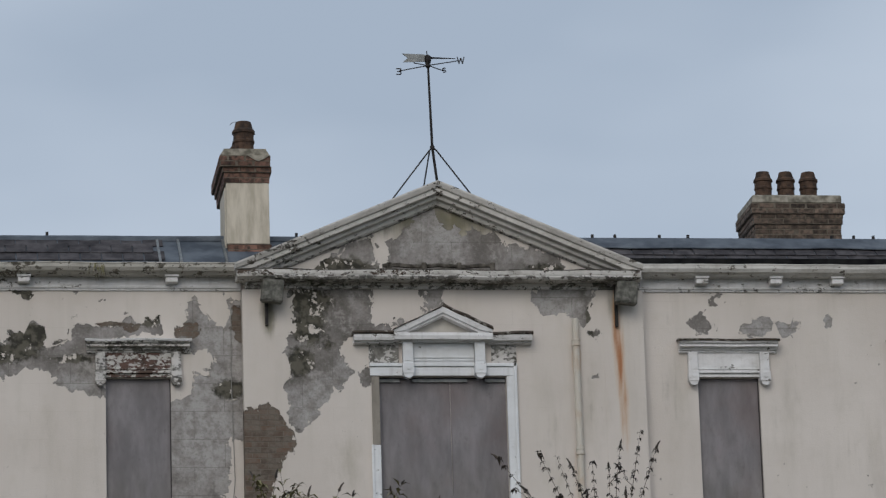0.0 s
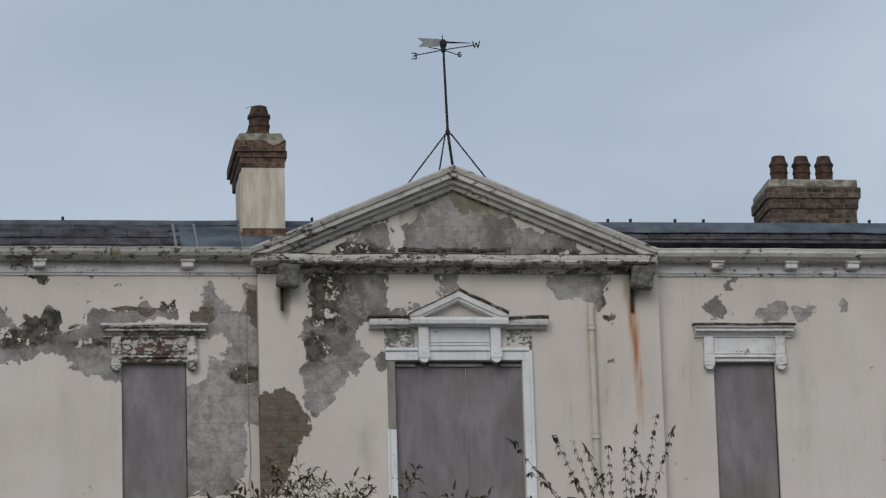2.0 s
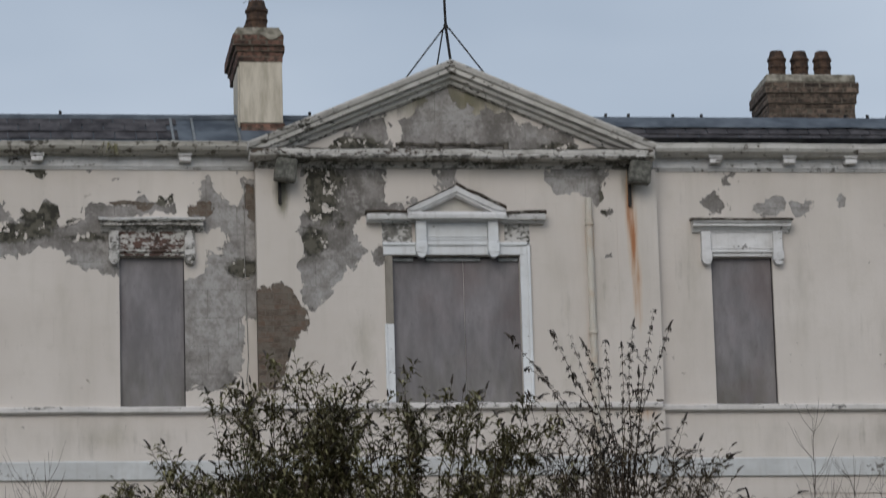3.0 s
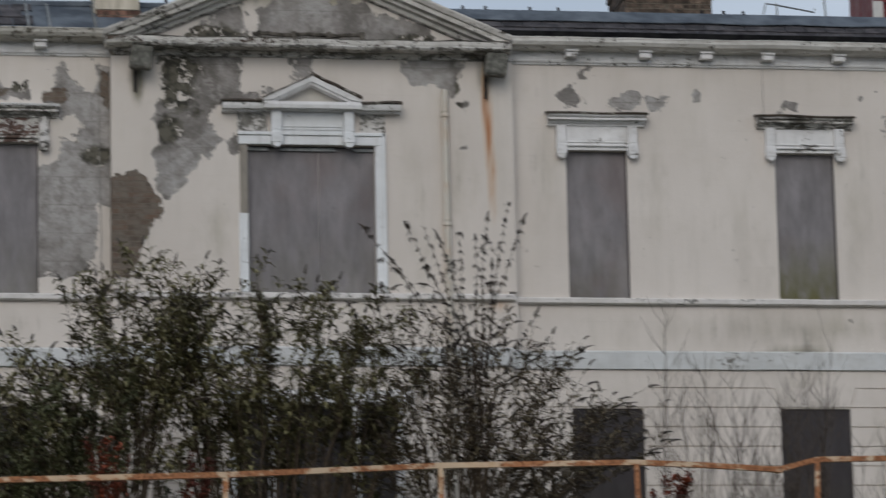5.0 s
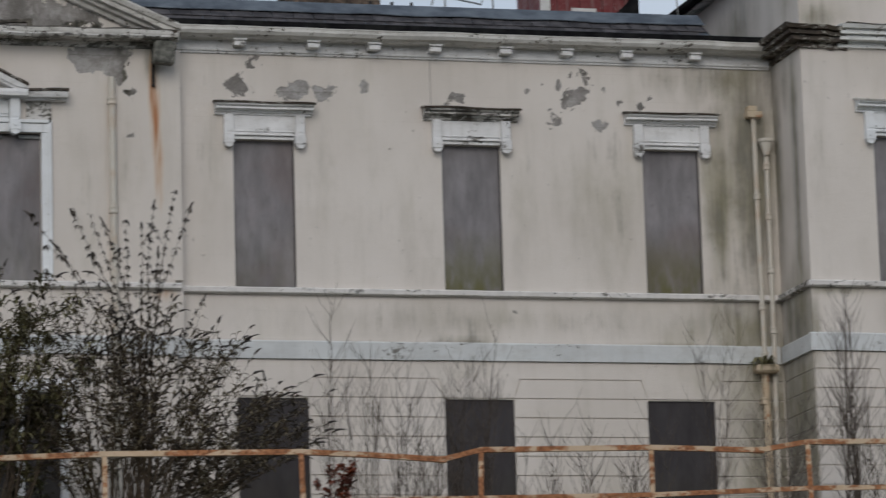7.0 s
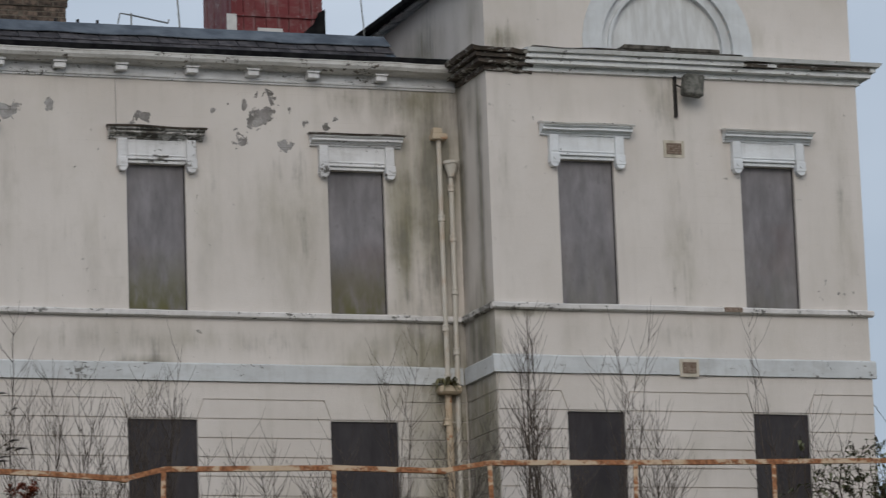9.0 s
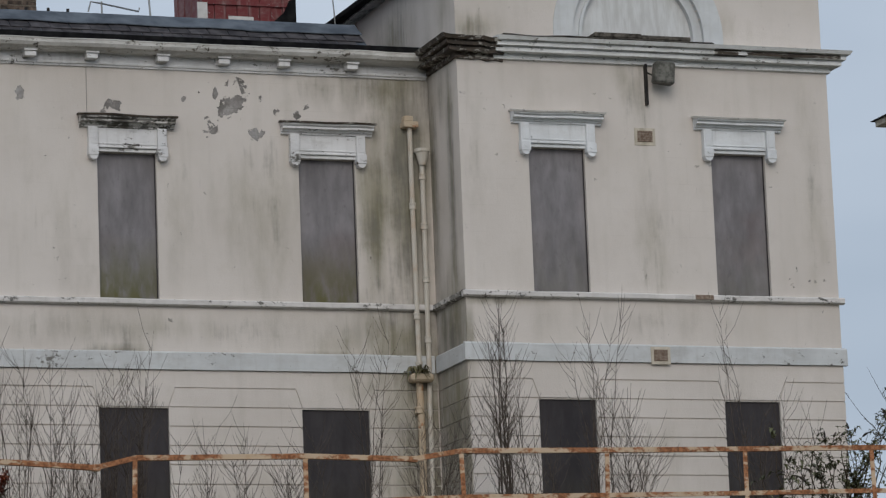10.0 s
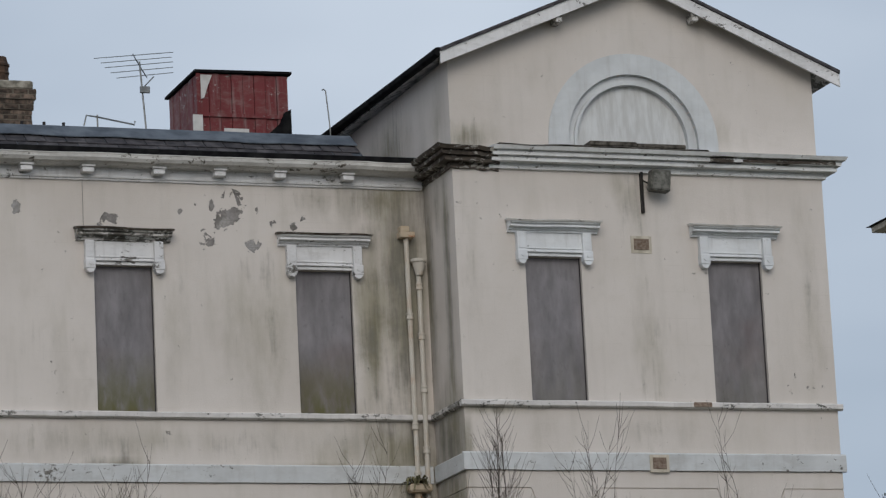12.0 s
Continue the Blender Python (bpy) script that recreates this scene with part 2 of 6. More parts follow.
def rusty_paint(name, paint, amount):
    k = Mat(name, 0.7)
    n = k.noise(5, 9, (0.45, 1, 1), seed=3, rough=0.7)
    m = k.step(n, 0.60 - amount, 0.66 - amount)
    rust = k.mix(k.step(k.noise(25, 5, seed=5), 0.35, 0.65), (0.19, 0.075, 0.032), (0.42, 0.185, 0.085))
    pale = k.mix(k.math("MULTIPLY", k.step(k.noise(5, 4, seed=7), 0.45, 0.75), 0.35 + 2 * max(amount, 0)), paint, (0.46, 0.27, 0.14))
    return k.done(k.mix(m, pale, rust), n, 0.006, 0.7)


def leaf(name, a, b):
    k = Mat(name, 0.55, spec=0.35)
    c = k.mix(k.island(), a, b)
    c = k.mix(k.step(k.noise(1.5, 2), 0.4, 0.65), c, tuple(v * 0.6 for v in a))
    k.b.inputs["Transmission Weight"].default_value = 0.0
    return k.done(c)


STUCCO = stucco()
PAINT = white_paint("white_trim_paint", 0.055, (0.80, 0.795, 0.80), 0.3, (0.25, 0.235, 0.215), 0.40)
PAINT_WORN = white_paint("flaking_trim_paint", 0.165, (0.66, 0.64, 0.62), 0.8, grime=0.5)
PAINT_CLEAN = white_paint("sound_trim_paint", 0.02, (0.81, 0.83, 0.85), 0.2, grime=0.18)
BAND = white_paint("pale_blue_white_band_paint", 0.03, (0.62, 0.635, 0.64), 0.4, grime=0.30)
SILL = white_paint("off_white_sill_paint", 0.06, (0.72, 0.69, 0.67), 0.4, grime=0.35)
RAKE = white_paint("weathered_olive_white_paint", 0.07, (0.66, 0.64, 0.61), 0.8, (0.15, 0.135, 0.115), 0.65, 9.0)
LEDGE = white_paint("mossy_flaking_ledge_paint", 0.11, (0.74, 0.72, 0.69), 0.5, (0.115, 0.085, 0.066), 0.55, 4.5)
GUTTER_MID = white_paint("dirty_white_gutter_paint", 0.06, (0.70, 0.685, 0.66), 0.4, (0.19, 0.165, 0.135), 0.6)
GUTTER_OLD = white_paint("dirty_olive_gutter_paint", 0.12, (0.54, 0.52, 0.475), 0.6, (0.16, 0.145, 0.115), 0.75)
PAINT_WING = white_paint("wing_cornice_paint", 0.05, (0.80, 0.81, 0.81), 0.2, (0.20, 0.185, 0.165), 0.40)
PAINT_ARCH = white_paint("chalky_white_arch_paint", -0.05, (0.66, 0.68, 0.69), 0.2, grime=0.15)
DECAY = white_paint("rotted_cornice_paint", 0.25, (0.42, 0.40, 0.36), 0.5, (0.085, 0.066, 0.052), 0.7, 8.0)
ARCH_PANEL = plain("streaked_white_panel", (0.53, 0.53, 0.52), (0.68, 0.69, 0.69), 2.2, 0.8, bump=0.003, stretch=(5, 5, 0.9))
CABLE = plain("grey_cable_sheath", (0.22, 0.21, 0.20), (0.34, 0.33, 0.31), 9, 0.8)
# cream darkened in its colour for the shade of the recess
SHADED_CREAM = plain("grimy_cream_recess", (0.44, 0.415, 0.375), (0.54, 0.51, 0.465), 3, 0.85, bump=0.003)
BARE_WOOD = boarding("bare_grey_timber", (0.20, 0.18, 0.155), (0.34, 0.31, 0.27), 0.0, 0.0, 1.0)
PAINT_RED = white_paint("trim_with_bare_brick_red", 0.17, (0.60, 0.585, 0.56), 0.3, (0.125, 0.070, 0.055), 0.5, 8.0)
MOSSY = plain("mossy_old_stone", (0.022, 0.019, 0.015), (0.15, 0.135, 0.115), 9, 0.95, bump=0.02)
SLATE = plain("grey_slate", (0.040, 0.038, 0.042), (0.095, 0.089, 0.093), 5, 0.85, bump=0.008, vary=0.20, spec=0.08)
LEAD = plain("blue_grey_lead", (0.06, 0.072, 0.09), (0.13, 0.15, 0.175), 3, 0.7, bump=0.008, spec=0.15)
BLACK = plain("black_gutter_felt", (0.006, 0.006, 0.007), (0.018, 0.018, 0.018), 6, 0.9, spec=0.05)
BRICK = plain("weathered_red_brick", (0.045, 0.034, 0.028), (0.215, 0.118, 0.088), 13, 0.9, bump=0.016, vary=0.45)
BRICK_OLD = plain("sooty_brown_brick", (0.040, 0.032, 0.026), (0.165, 0.120, 0.092), 13, 0.9, bump=0.016, vary=0.45)
MORTAR = plain("lime_mortar", (0.095, 0.08, 0.062), (0.17, 0.145, 0.115), 14, 0.95)
CAPSTONE = plain("weathered_capping_stone", (0.13, 0.12, 0.095), (0.40, 0.37, 0.31), 9, 0.9, bump=0.01)
PANEL = plain("cream_panel_render", (0.42, 0.375, 0.30), (0.61, 0.555, 0.465), 3.5, 0.85, bump=0.004, stretch=(3, 3, 0.6))
POT = plain("sooty_clay_pot", (0.028, 0.020, 0.016), (0.10, 0.060, 0.040), 11, 0.85, bump=0.006)
BOARD = boarding("mauve_grey_boarding", (0.158, 0.148, 0.155), (0.255, 0.242, 0.252), 0.25, 11.5, 12.6)
BOARD_ALGAE = boarding("algae_stained_boarding", (0.158, 0.148, 0.155), (0.255, 0.242, 0.252), 1.0, 11.5, 12.5)
# real dark boards, and the strips that stand for shadow at upper windows
BOARD_DARK = boarding("dark_painted_boarding_and_shade", (0.030, 0.027, 0.030), (0.055, 0.05, 0.053), 0.25, 7.8, 9.0)
RAIL = rusty_paint("rusted_cream_rail_paint", (0.57, 0.43, 0.30), 0.15)
PIPE = rusty_paint("cream_pipe_paint", (0.56, 0.525, 0.465), -0.10)
PIPE_RUST = rusty_paint("rusting_pipe_paint", (0.52, 0.43, 0.32), 0.02)
IRON = plain("dark_iron", (0.012, 0.012, 0.014), (0.04, 0.035, 0.032), 12, 0.6, 0.4)
GALV = plain("weathered_galvanised_metal", (0.16, 0.17, 0.17), (0.27, 0.28, 0.28), 8, 0.5, 0.6)
LAMP = plain("lichen_grey_lamp_casing", (0.07, 0.07, 0.06), (0.19, 0.185, 0.165), 14, 0.8, bump=0.008)
RED = white_paint("flaking_dark_red_paint", 0.05, (0.165, 0.028, 0.030), 0.2, (0.42, 0.36, 0.34))
PALE_BOARD = plain("bare_pale_board", (0.50, 0.49, 0.47), (0.64, 0.63, 0.61), 6, 0.8)
VENT = plain("terracotta_grille", (0.17, 0.115, 0.085), (0.31, 0.25, 0.20), 25, 0.9, bump=0.01)
GRASS = leaf("grass_blade", (0.080, 0.115, 0.028), (0.165, 0.185, 0.062))
SOIL = plain("grassy_ground", (0.060, 0.058, 0.034), (0.105, 0.098, 0.066), 1.2, 0.95, bump=0.03)
ROAD = plain("asphalt", (0.04, 0.04, 0.042), (0.06, 0.06, 0.06), 30, 0.9)
STEM = plain("brown_bark", (0.040, 0.030, 0.021), (0.090, 0.066, 0.046), 14, 0.9)
TWIG = plain("grey_brown_twig", (0.050, 0.040, 0.034), (0.11, 0.088, 0.072), 14, 0.9)
LEAF = leaf("dull_green_leaf", (0.115, 0.105, 0.052), (0.25, 0.232, 0.115))
LEAF_BROWN = leaf("withered_brown_green_leaf", (0.095, 0.076, 0.050), (0.20, 0.165, 0.10))
SEED = leaf("dead_brown_flower", (0.030, 0.024, 0.020), (0.065, 0.05, 0.04))
LEAF_DARK = leaf("dark_evergreen_leaf", (0.080, 0.088, 0.045), (0.17, 0.175, 0.085))
LEAF_RED = leaf("red_autumn_leaf", (0.12, 0.025, 0.014), (0.33, 0.075, 0.03))


# ---- mesh helpers ----
def part(name, bm, material, parent=None, label=""):
    """Links a bmesh as one mesh object, under a thing or a part where one is given."""
    data = bpy.data.meshes.new(name)
    bm.to_mesh(data)
    bm.free()
    data.materials.append(material)
    ob = new(name, data)
    if parent:
        ob.parent = parent
        ob.matrix_parent_inverse = Matrix.Translation(parent.location).inverted()
    return tagged(ob, label)


def thing(name, at, label, category, group="", kind=""):
    ob = new(name)
    ob.location = at
    return tagged(ob, label, category, group, kind)


def add_box(bm, x0, x1, y0, y1, z0, z1, bevel=0.0):
    vs = [bm.verts.new(p) for p in ((x0, y0, z0), (x1, y0, z0), (x1, y1, z0), (x0, y1, z0), (x0, y0, z1), (x1, y0, z1), (x1, y1, z1), (x0, y1, z1))]
    fs = [bm.faces.new([vs[i] for i in f]) for f in ((3, 2, 1, 0), (4, 5, 6, 7), (0, 1, 5, 4), (1, 2, 6, 5), (2, 3, 7, 6), (3, 0, 4, 7))]
    if bevel:
        es = list({e for f in fs for e in f.edges})
        bmesh.ops.bevel(bm, geom=es, offset=bevel, segments=1, affect="EDGES")
    return bm


def box(x0, x1, y0, y1, z0, z1, bevel=0.0):
    return add_box(bmesh.new(), x0, x1, y0, y1, z0, z1, bevel)


def add_sweep(bm, profile, ends):
    """Joins one closed outline at each of several stations: ends is a list of functions from (d, z) to a place."""
    rings = [[bm.verts.new(f(d, z)) for d, z in profile] for f in ends]
    n = len(profile)
    for a, b in zip(rings, rings[1:]):
        for i in range(n):
            bm.faces.new((a[i], a[(i + 1) % n], b[(i + 1) % n], b[i]))
    bm.faces.new(rings[0][::-1])
    bm.faces.new(rings[-1])
    bmesh.ops.recalc_face_normals(bm, faces=bm.faces[:])
    return bm


def mould(profile, x0, x1, y, steps=1, wobble=0.0):
    """A moulding along x on the wall plane y; the profile is (distance proud, height)."""
    xs = [x0 + (x1 - x0) * i / steps for i in range(steps + 1)]

    def station(x):
        dy, dz = wobble * (noise.noise((x * 1.7, 3, 1))), wobble * noise.noise((x * 1.3, 7, 2))
        return lambda d, z: (x, y - d - (dy if d > 0.03 else 0), z + dz)
    return add_sweep(bmesh.new(), profile, [station(x) for x in xs])


def add_prism(bm, outline, y0, y1):
    """An outline in x and z, pushed from y0 to y1."""
    a = [bm.verts.new((x, y0, z)) for x, z in outline]
    b = [bm.verts.new((x, y1, z)) for x, z in outline]
    n = len(outline)
    fs = [bm.faces.new(a), bm.faces.new(b[::-1])] + [bm.faces.new((a[i], b[i], b[(i + 1) % n], a[(i + 1) % n])) for i in range(n)]
    bmesh.ops.recalc_face_normals(bm, faces=fs)
    return bm


def prism(outline, y0, y1):
    return add_prism(bmesh.new(), outline, y0, y1)


def add_tube(bm, points, radii, sides=6, cap=True):
    """A tapered tube through the points."""
    rings = []
    for i, p in enumerate(points):
        p = Vector(p)
        q = Vector(points[min(i + 1, len(points) - 1)]) - Vector(points[max(i - 1, 0)])
        q = q.normalized() if q.length > 1e-6 else Vector((0, 0, 1))
        u = q.cross(Vector((0.31, 0.9, 0.2)))
        u = u.normalized() if u.length > 1e-3 else q.orthogonal().normalized()
        w = q.cross(u)
        r = radii[i] if isinstance(radii, (list, tuple)) else radii
        rings.append([bm.verts.new(p + r * (math.cos(6.2832 * s / sides) * u + math.sin(6.2832 * s / sides) * w)) for s in range(sides)])
    for a, b in zip(rings, rings[1:]):
        for s in range(sides):
            bm.faces.new((a[s], a[(s + 1) % sides], b[(s + 1) % sides], b[s]))
    if cap:
        bm.faces.new(rings[0][::-1])
        bm.faces.new(rings[-1])
    return bm


def tube(points, radii, sides=8):
    bm = add_tube(bmesh.new(), points, radii, sides)
    bmesh.ops.recalc_face_normals(bm, faces=bm.faces[:])
    return bm


def lathe(profile, cx, cy, sides=14):
    """A turned body from (radius, height) pairs."""
    return tube([(cx, cy, z) for r, z in profile], [r for r, z in profile], sides)


def inside(outline, x, z):
    """How far a place lies inside a closed outline, in metres; less than nothing outside."""
    near, odd = 9.0, False
    for (ax, az), (bx, bz) in zip(outline, outline[1:] + outline[:1]):
        if (az > z) != (bz > z) and x < ax + (bx - ax) * (z - az) / (bz - az):
            odd = not odd
        dx, dz = bx - ax, bz - az
        q = max(0.0, min(1.0, ((x - ax) * dx + (z - az) * dz) / (dx * dx + dz * dz + 1e-9)))
        near = min(near, math.hypot(x - ax - q * dx, z - az - q * dz))
    return near if odd else -near


def field(spots, x, z):
    """Greatest of many outlines and soft ellipses (x, z, half width, half height): 1 at the heart, 0.5 on the outline."""
    best = 0.0
    for spot in spots:
        if isinstance(spot, list):
            best = max(best, min(1.0, 0.5 + 3.2 * inside(spot, x, z)))
            continue
        cx, cz, rx, rz, *weight = spot
        d = math.hypot((x - cx) / rx, (z - cz) / rz)
        best = max(best, (weight[0] if weight else 1.0) * (1.0 - 0.5 * d))
    return max(best, 0.0)


def wall(name, x0, x1, z0, z1, y, thick, openings, wear, along="x", label="", cell=0.07, top=None, keep=None):
    """A wall of real thickness along x (or y) with openings cut through, and its wear fields on the vertices.
    top: a function of x for a sloping head; keep: tells where the wall is solid."""
    cuts_x, cuts_z = {x0, x1}, {z0, z1}
    for a, b, c, d in openings:
        cuts_x |= {a, b}
        cuts_z |= {c, d}

    def lines(cuts):
        cuts, out = sorted(cuts), []
        for a, b in zip(cuts, cuts[1:]):
            n = max(1, math.ceil((b - a) / cell - 1e-6))
            out += [a + (b - a) * i / n for i in range(n)]
        return out + [cuts[-1]]
    xs, zs = lines(cuts_x), lines(cuts_z)

    def place(x, z, depth):
        zz = z if top is None else z0 + (z - z0) * (top(x) - z0) / (z1 - z0)
        return (x, y + depth, zz) if along == "x" else (y + depth, x, zz)
    bm = bmesh.new()
    front, back = {}, {}

    def vert(store, i, j, depth):
        if (i, j) not in store:
            store[i, j] = bm.verts.new(place(xs[i], zs[j], depth))
        return store[i, j]

    def hole(x, z):
        return any(a < x < b and c < z < d for a, b, c, d in openings) or (keep is not None and not keep(x, z))
    solid = set()
    for i in range(len(xs) - 1):
        for j in range(len(zs) - 1):
            if not hole((xs[i] + xs[i + 1]) / 2, (zs[j] + zs[j + 1]) / 2):
                solid.add((i, j))
                bm.faces.new([vert(front, *q, 0) for q in ((i, j), (i + 1, j), (i + 1, j + 1), (i, j + 1))])
    for i, j in solid:
        for (di, dj), (p, q) in (((-1, 0), ((0, 0), (0, 1))), ((1, 0), ((1, 1), (1, 0))), ((0, -1), ((1, 0), (0, 0))), ((0, 1), ((0, 1), (1, 1)))):
            if (i + di, j + dj) not in solid:
                a, b = (i + p[0], j + p[1]), (i + q[0], j + q[1])
                bm.faces.new((vert(front, *a, 0), vert(front, *b, 0), vert(back, *b, thick), vert(back, *a, thick)))
    bmesh.ops.recalc_face_normals(bm, faces=bm.faces[:])
    bm.verts.index_update()
    order = {v.index: ij for store in (front, back) for ij, v in store.items()}
    data = bpy.data.meshes.new(name)
    bm.to_mesh(data)
    bm.free()
    data.materials.append(STUCCO)
    for kind, spots in wear.items():
        att = data.attributes.new(kind, "FLOAT", "POINT")
        values = np.zeros(len(data.vertices), dtype=np.float32)
        for index in range(len(values)):
            i, j = order[index]
            x, _, z = place(xs[i], zs[j], 0) if along == "x" else (xs[i], 0, zs[j])
            values[index] = field(spots, x, z)
        att.data.foreach_set("value", values)
    return tagged(new(name, data), label, "wall", "", "structure")

# ---- where the paint has gone, and where the wall is stained ----
# outlines (x, z) of the larger losses; soft spots are (x, z, half width, half height)
FLAKED_BAND = [(0.64, 14.51), (0.95, 14.51), (1.09, 14.35), (1.19, 14.18), (1.30, 14.35), (1.42, 14.32), (1.62, 14.45), (1.78, 14.43), (1.85, 14.18), (2.13, 14.17), (2.23, 14.43), (2.80, 14.43), (2.93, 14.59), (3.16, 14.51), (3.40, 14.58), (3.40, 14.35), (3.08, 14.31), (2.53, 14.18), (2.66, 13.94), (2.64, 13.41), (2.44, 13.43), (2.13, 13.54), (1.85, 13.66), (1.77, 13.82), (1.54, 13.86), (1.42, 13.70), (0.95, 13.64), (0.64, 13.64)]
FLAKED_STRIP = [(3.90, 14.86), (4.00, 14.70), (4.12, 14.54), (4.29, 14.41), (4.36, 14.64), (4.32, 14.92), (4.44, 14.80), (4.85, 14.72), (4.85, 14.23), (4.55, 14.19), (4.85, 14.06), (4.85, 12.84), (4.37, 12.80), (4.32, 12.12), (4.23, 11.86), (3.84, 11.79), (3.42, 11.72), (3.42, 13.25), (3.70, 13.41), (3.90, 13.53), (3.87, 13.78), (4.11, 13.74), (4.17, 13.90), (4.11, 14.05), (3.89, 14.06), (3.68, 14.27), (3.64, 14.43), (3.84, 14.45), (3.72, 14.72)]
FLAKED_SPOT = [(1.25, 14.98), (1.42, 15.00), (1.65, 14.94), (1.62, 14.86), (1.49, 14.78), (1.31, 14.88)]
STRIP_BRICK = [(4.38, 14.70), (4.85, 14.70), (4.85, 14.19), (4.51, 14.23), (4.40, 14.39)]
BAY_PATCH = [(5.26, 15.06), (6.45, 15.06), (6.42, 14.77), (6.32, 14.68), (6.41, 14.44), (6.64, 14.40), (6.76, 14.55), (6.77, 14.40), (6.64, 14.28), (6.07, 14.21), (5.91, 14.15), (5.97, 13.91), (6.10, 13.70), (6.07, 13.58), (5.81, 13.42), (5.72, 13.26), (5.45, 12.96), (5.29, 12.84), (5.19, 12.98), (5.14, 13.34), (5.20, 13.70), (5.15, 13.95), (5.19, 14.19), (5.32, 14.40), (5.24, 14.56)]
BAY_BRICK = [(4.40, 13.12), (4.86, 13.22), (4.99, 13.24), (5.07, 13.10), (5.15, 12.98), (5.27, 12.85), (5.23, 12.61), (5.06, 12.37), (4.97, 12.17), (4.91, 11.77), (4.40, 11.70)]
BAY_HEAD = [(7.06, 15.06), (7.46, 15.06), (7.46, 14.81), (7.33, 14.65), (7.14, 14.58), (7.11, 14.73)]
BAY_FAR = [(8.72, 15.06), (9.53, 15.06), (9.57, 14.82), (9.50, 14.65), (9.49, 14.40), (9.63, 14.28), (9.61, 14.14), (9.50, 14.20), (9.39, 14.40), (9.31, 14.53), (9.03, 14.53), (8.79, 14.62), (8.73, 14.77)]
TYMP_NEAR = [(5.49, 15.02), (5.94, 15.50), (6.39, 15.71), (6.46, 15.59), (6.51, 15.02)]
TYMP_MAIN = [(6.64, 15.61), (6.75, 15.59), (6.91, 15.80), (7.04, 15.96), (7.29, 16.02), (7.34, 15.86), (7.48, 15.80), (7.56, 15.84), (7.72, 15.72), (7.85, 15.80), (7.97, 15.68), (8.17, 15.74), (8.33, 15.51), (8.43, 15.61), (8.57, 15.51), (8.69, 15.56), (8.89, 15.43), (9.05, 15.39), (9.29, 15.02), (6.58, 15.02)]
LEFT_BARE = [FLAKED_BAND, FLAKED_STRIP, FLAKED_SPOT, (2.22, 14.95, 0.06, 0.06), (0.2, 13.95, 0.6, 0.3), (2.62, 14.80, 0.04, 0.03), (4.05, 11.95, 0.3, 0.12)]
LEFT_DEEP = [STRIP_BRICK, (3.80, 14.36, 0.15, 0.10), (2.79, 14.46, 0.30, 0.04), (3.0, 14.40, 0.1, 0.06)]
LEFT_MOSS = [(1.53, 14.93, 0.32, 0.14), (1.64, 14.28, 0.48, 0.20), (3.27, 14.53, 0.20, 0.14), (1.15, 14.02, 0.60, 0.16), (2.2, 13.95, 0.5, 0.10, 0.8), (4.37, 13.51, 0.28, 0.16)]
LEFT_STAIN = [(4.6, 13.2, 0.12, 0.5), (1.5, 12.6, 0.6, 1.0, 0.4), (2.2, 11.1, 2.5, 0.35, 0.45)]
LEFT_PALE = [(4.0, 12.95, 0.5, 0.9), (4.1, 13.6, 0.4, 0.3), (4.25, 14.4, 0.4, 0.5), (2.3, 13.62, 0.5, 0.15, 0.8), (0.9, 13.7, 0.4, 0.15, 0.7)]
BAY_BARE = [BAY_PATCH, BAY_HEAD, BAY_FAR, (9.57, 13.66, 0.06, 0.04), (6.28, 13.62, 0.10, 0.14)]
BAY_DEEP = [BAY_BRICK]
BAY_MOSS = [(5.50, 14.70, 0.34, 0.30), (5.48, 14.36, 0.28, 0.28), (5.36, 13.87, 0.24, 0.24), (5.75, 14.11, 0.24, 0.20, 0.7), (9.52, 14.45, 0.08, 0.30)]
BAY_RUST = [(9.875, 14.30, 0.05, 0.50), (9.91, 13.90, 0.06, 0.55), (9.945, 13.30, 0.06, 0.6, 0.8), (9.96, 12.85, 0.05, 0.4, 0.6), (9.29, 13.87, 0.05, 0.24), (10.0, 11.4, 0.2, 0.12, 0.6), (9.28, 12.0, 0.10, 0.7, 0.45)]
BAY_STAIN = [(9.5, 13.2, 0.3, 1.6, 0.45), (8.9, 12.6, 0.5, 1.6, 0.38), (6.0, 12.4, 0.4, 0.8, 0.42), (4.92, 14.52, 0.10, 0.3), (9.86, 14.7, 0.10, 0.35, 0.9)]
BAY_PALE = [(9.0, 14.72, 0.40, 0.26), (5.62, 13.20, 0.45, 0.40), (5.95, 13.75, 0.3, 0.2, 0.7), (7.25, 14.75, 0.3, 0.2, 0.6)]
TYMP_BARE = [TYMP_NEAR, TYMP_MAIN]
TYMP_PALE = [(7.35, 15.72, 0.40, 0.3), (7.0, 15.55, 0.4, 0.2, 0.7), (8.6, 15.4, 0.5, 0.2, 0.6)]
TYMP_MOSS = [(5.62, 15.26, 0.48, 0.14), (5.93, 15.24, 0.60, 0.12), (8.9, 15.22, 0.5, 0.10, 0.8)]
RIGHT_BARE = [[(10.71, 14.43), (10.96, 14.46), (11.01, 14.57), (11.17, 14.61), (11.32, 14.47), (11.32, 14.36), (11.08, 14.32), (10.99, 14.40)], [(11.32, 14.78), (11.38, 14.90), (11.48, 14.88), (11.40, 14.76)], [(11.71, 14.38), (11.88, 14.52), (12.08, 14.54), (12.29, 14.51), (12.20, 14.36), (11.99, 14.30), (11.79, 14.32)], [(12.25, 14.53), (12.46, 14.56), (12.55, 14.45), (12.49, 14.31), (12.28, 14.28)]]
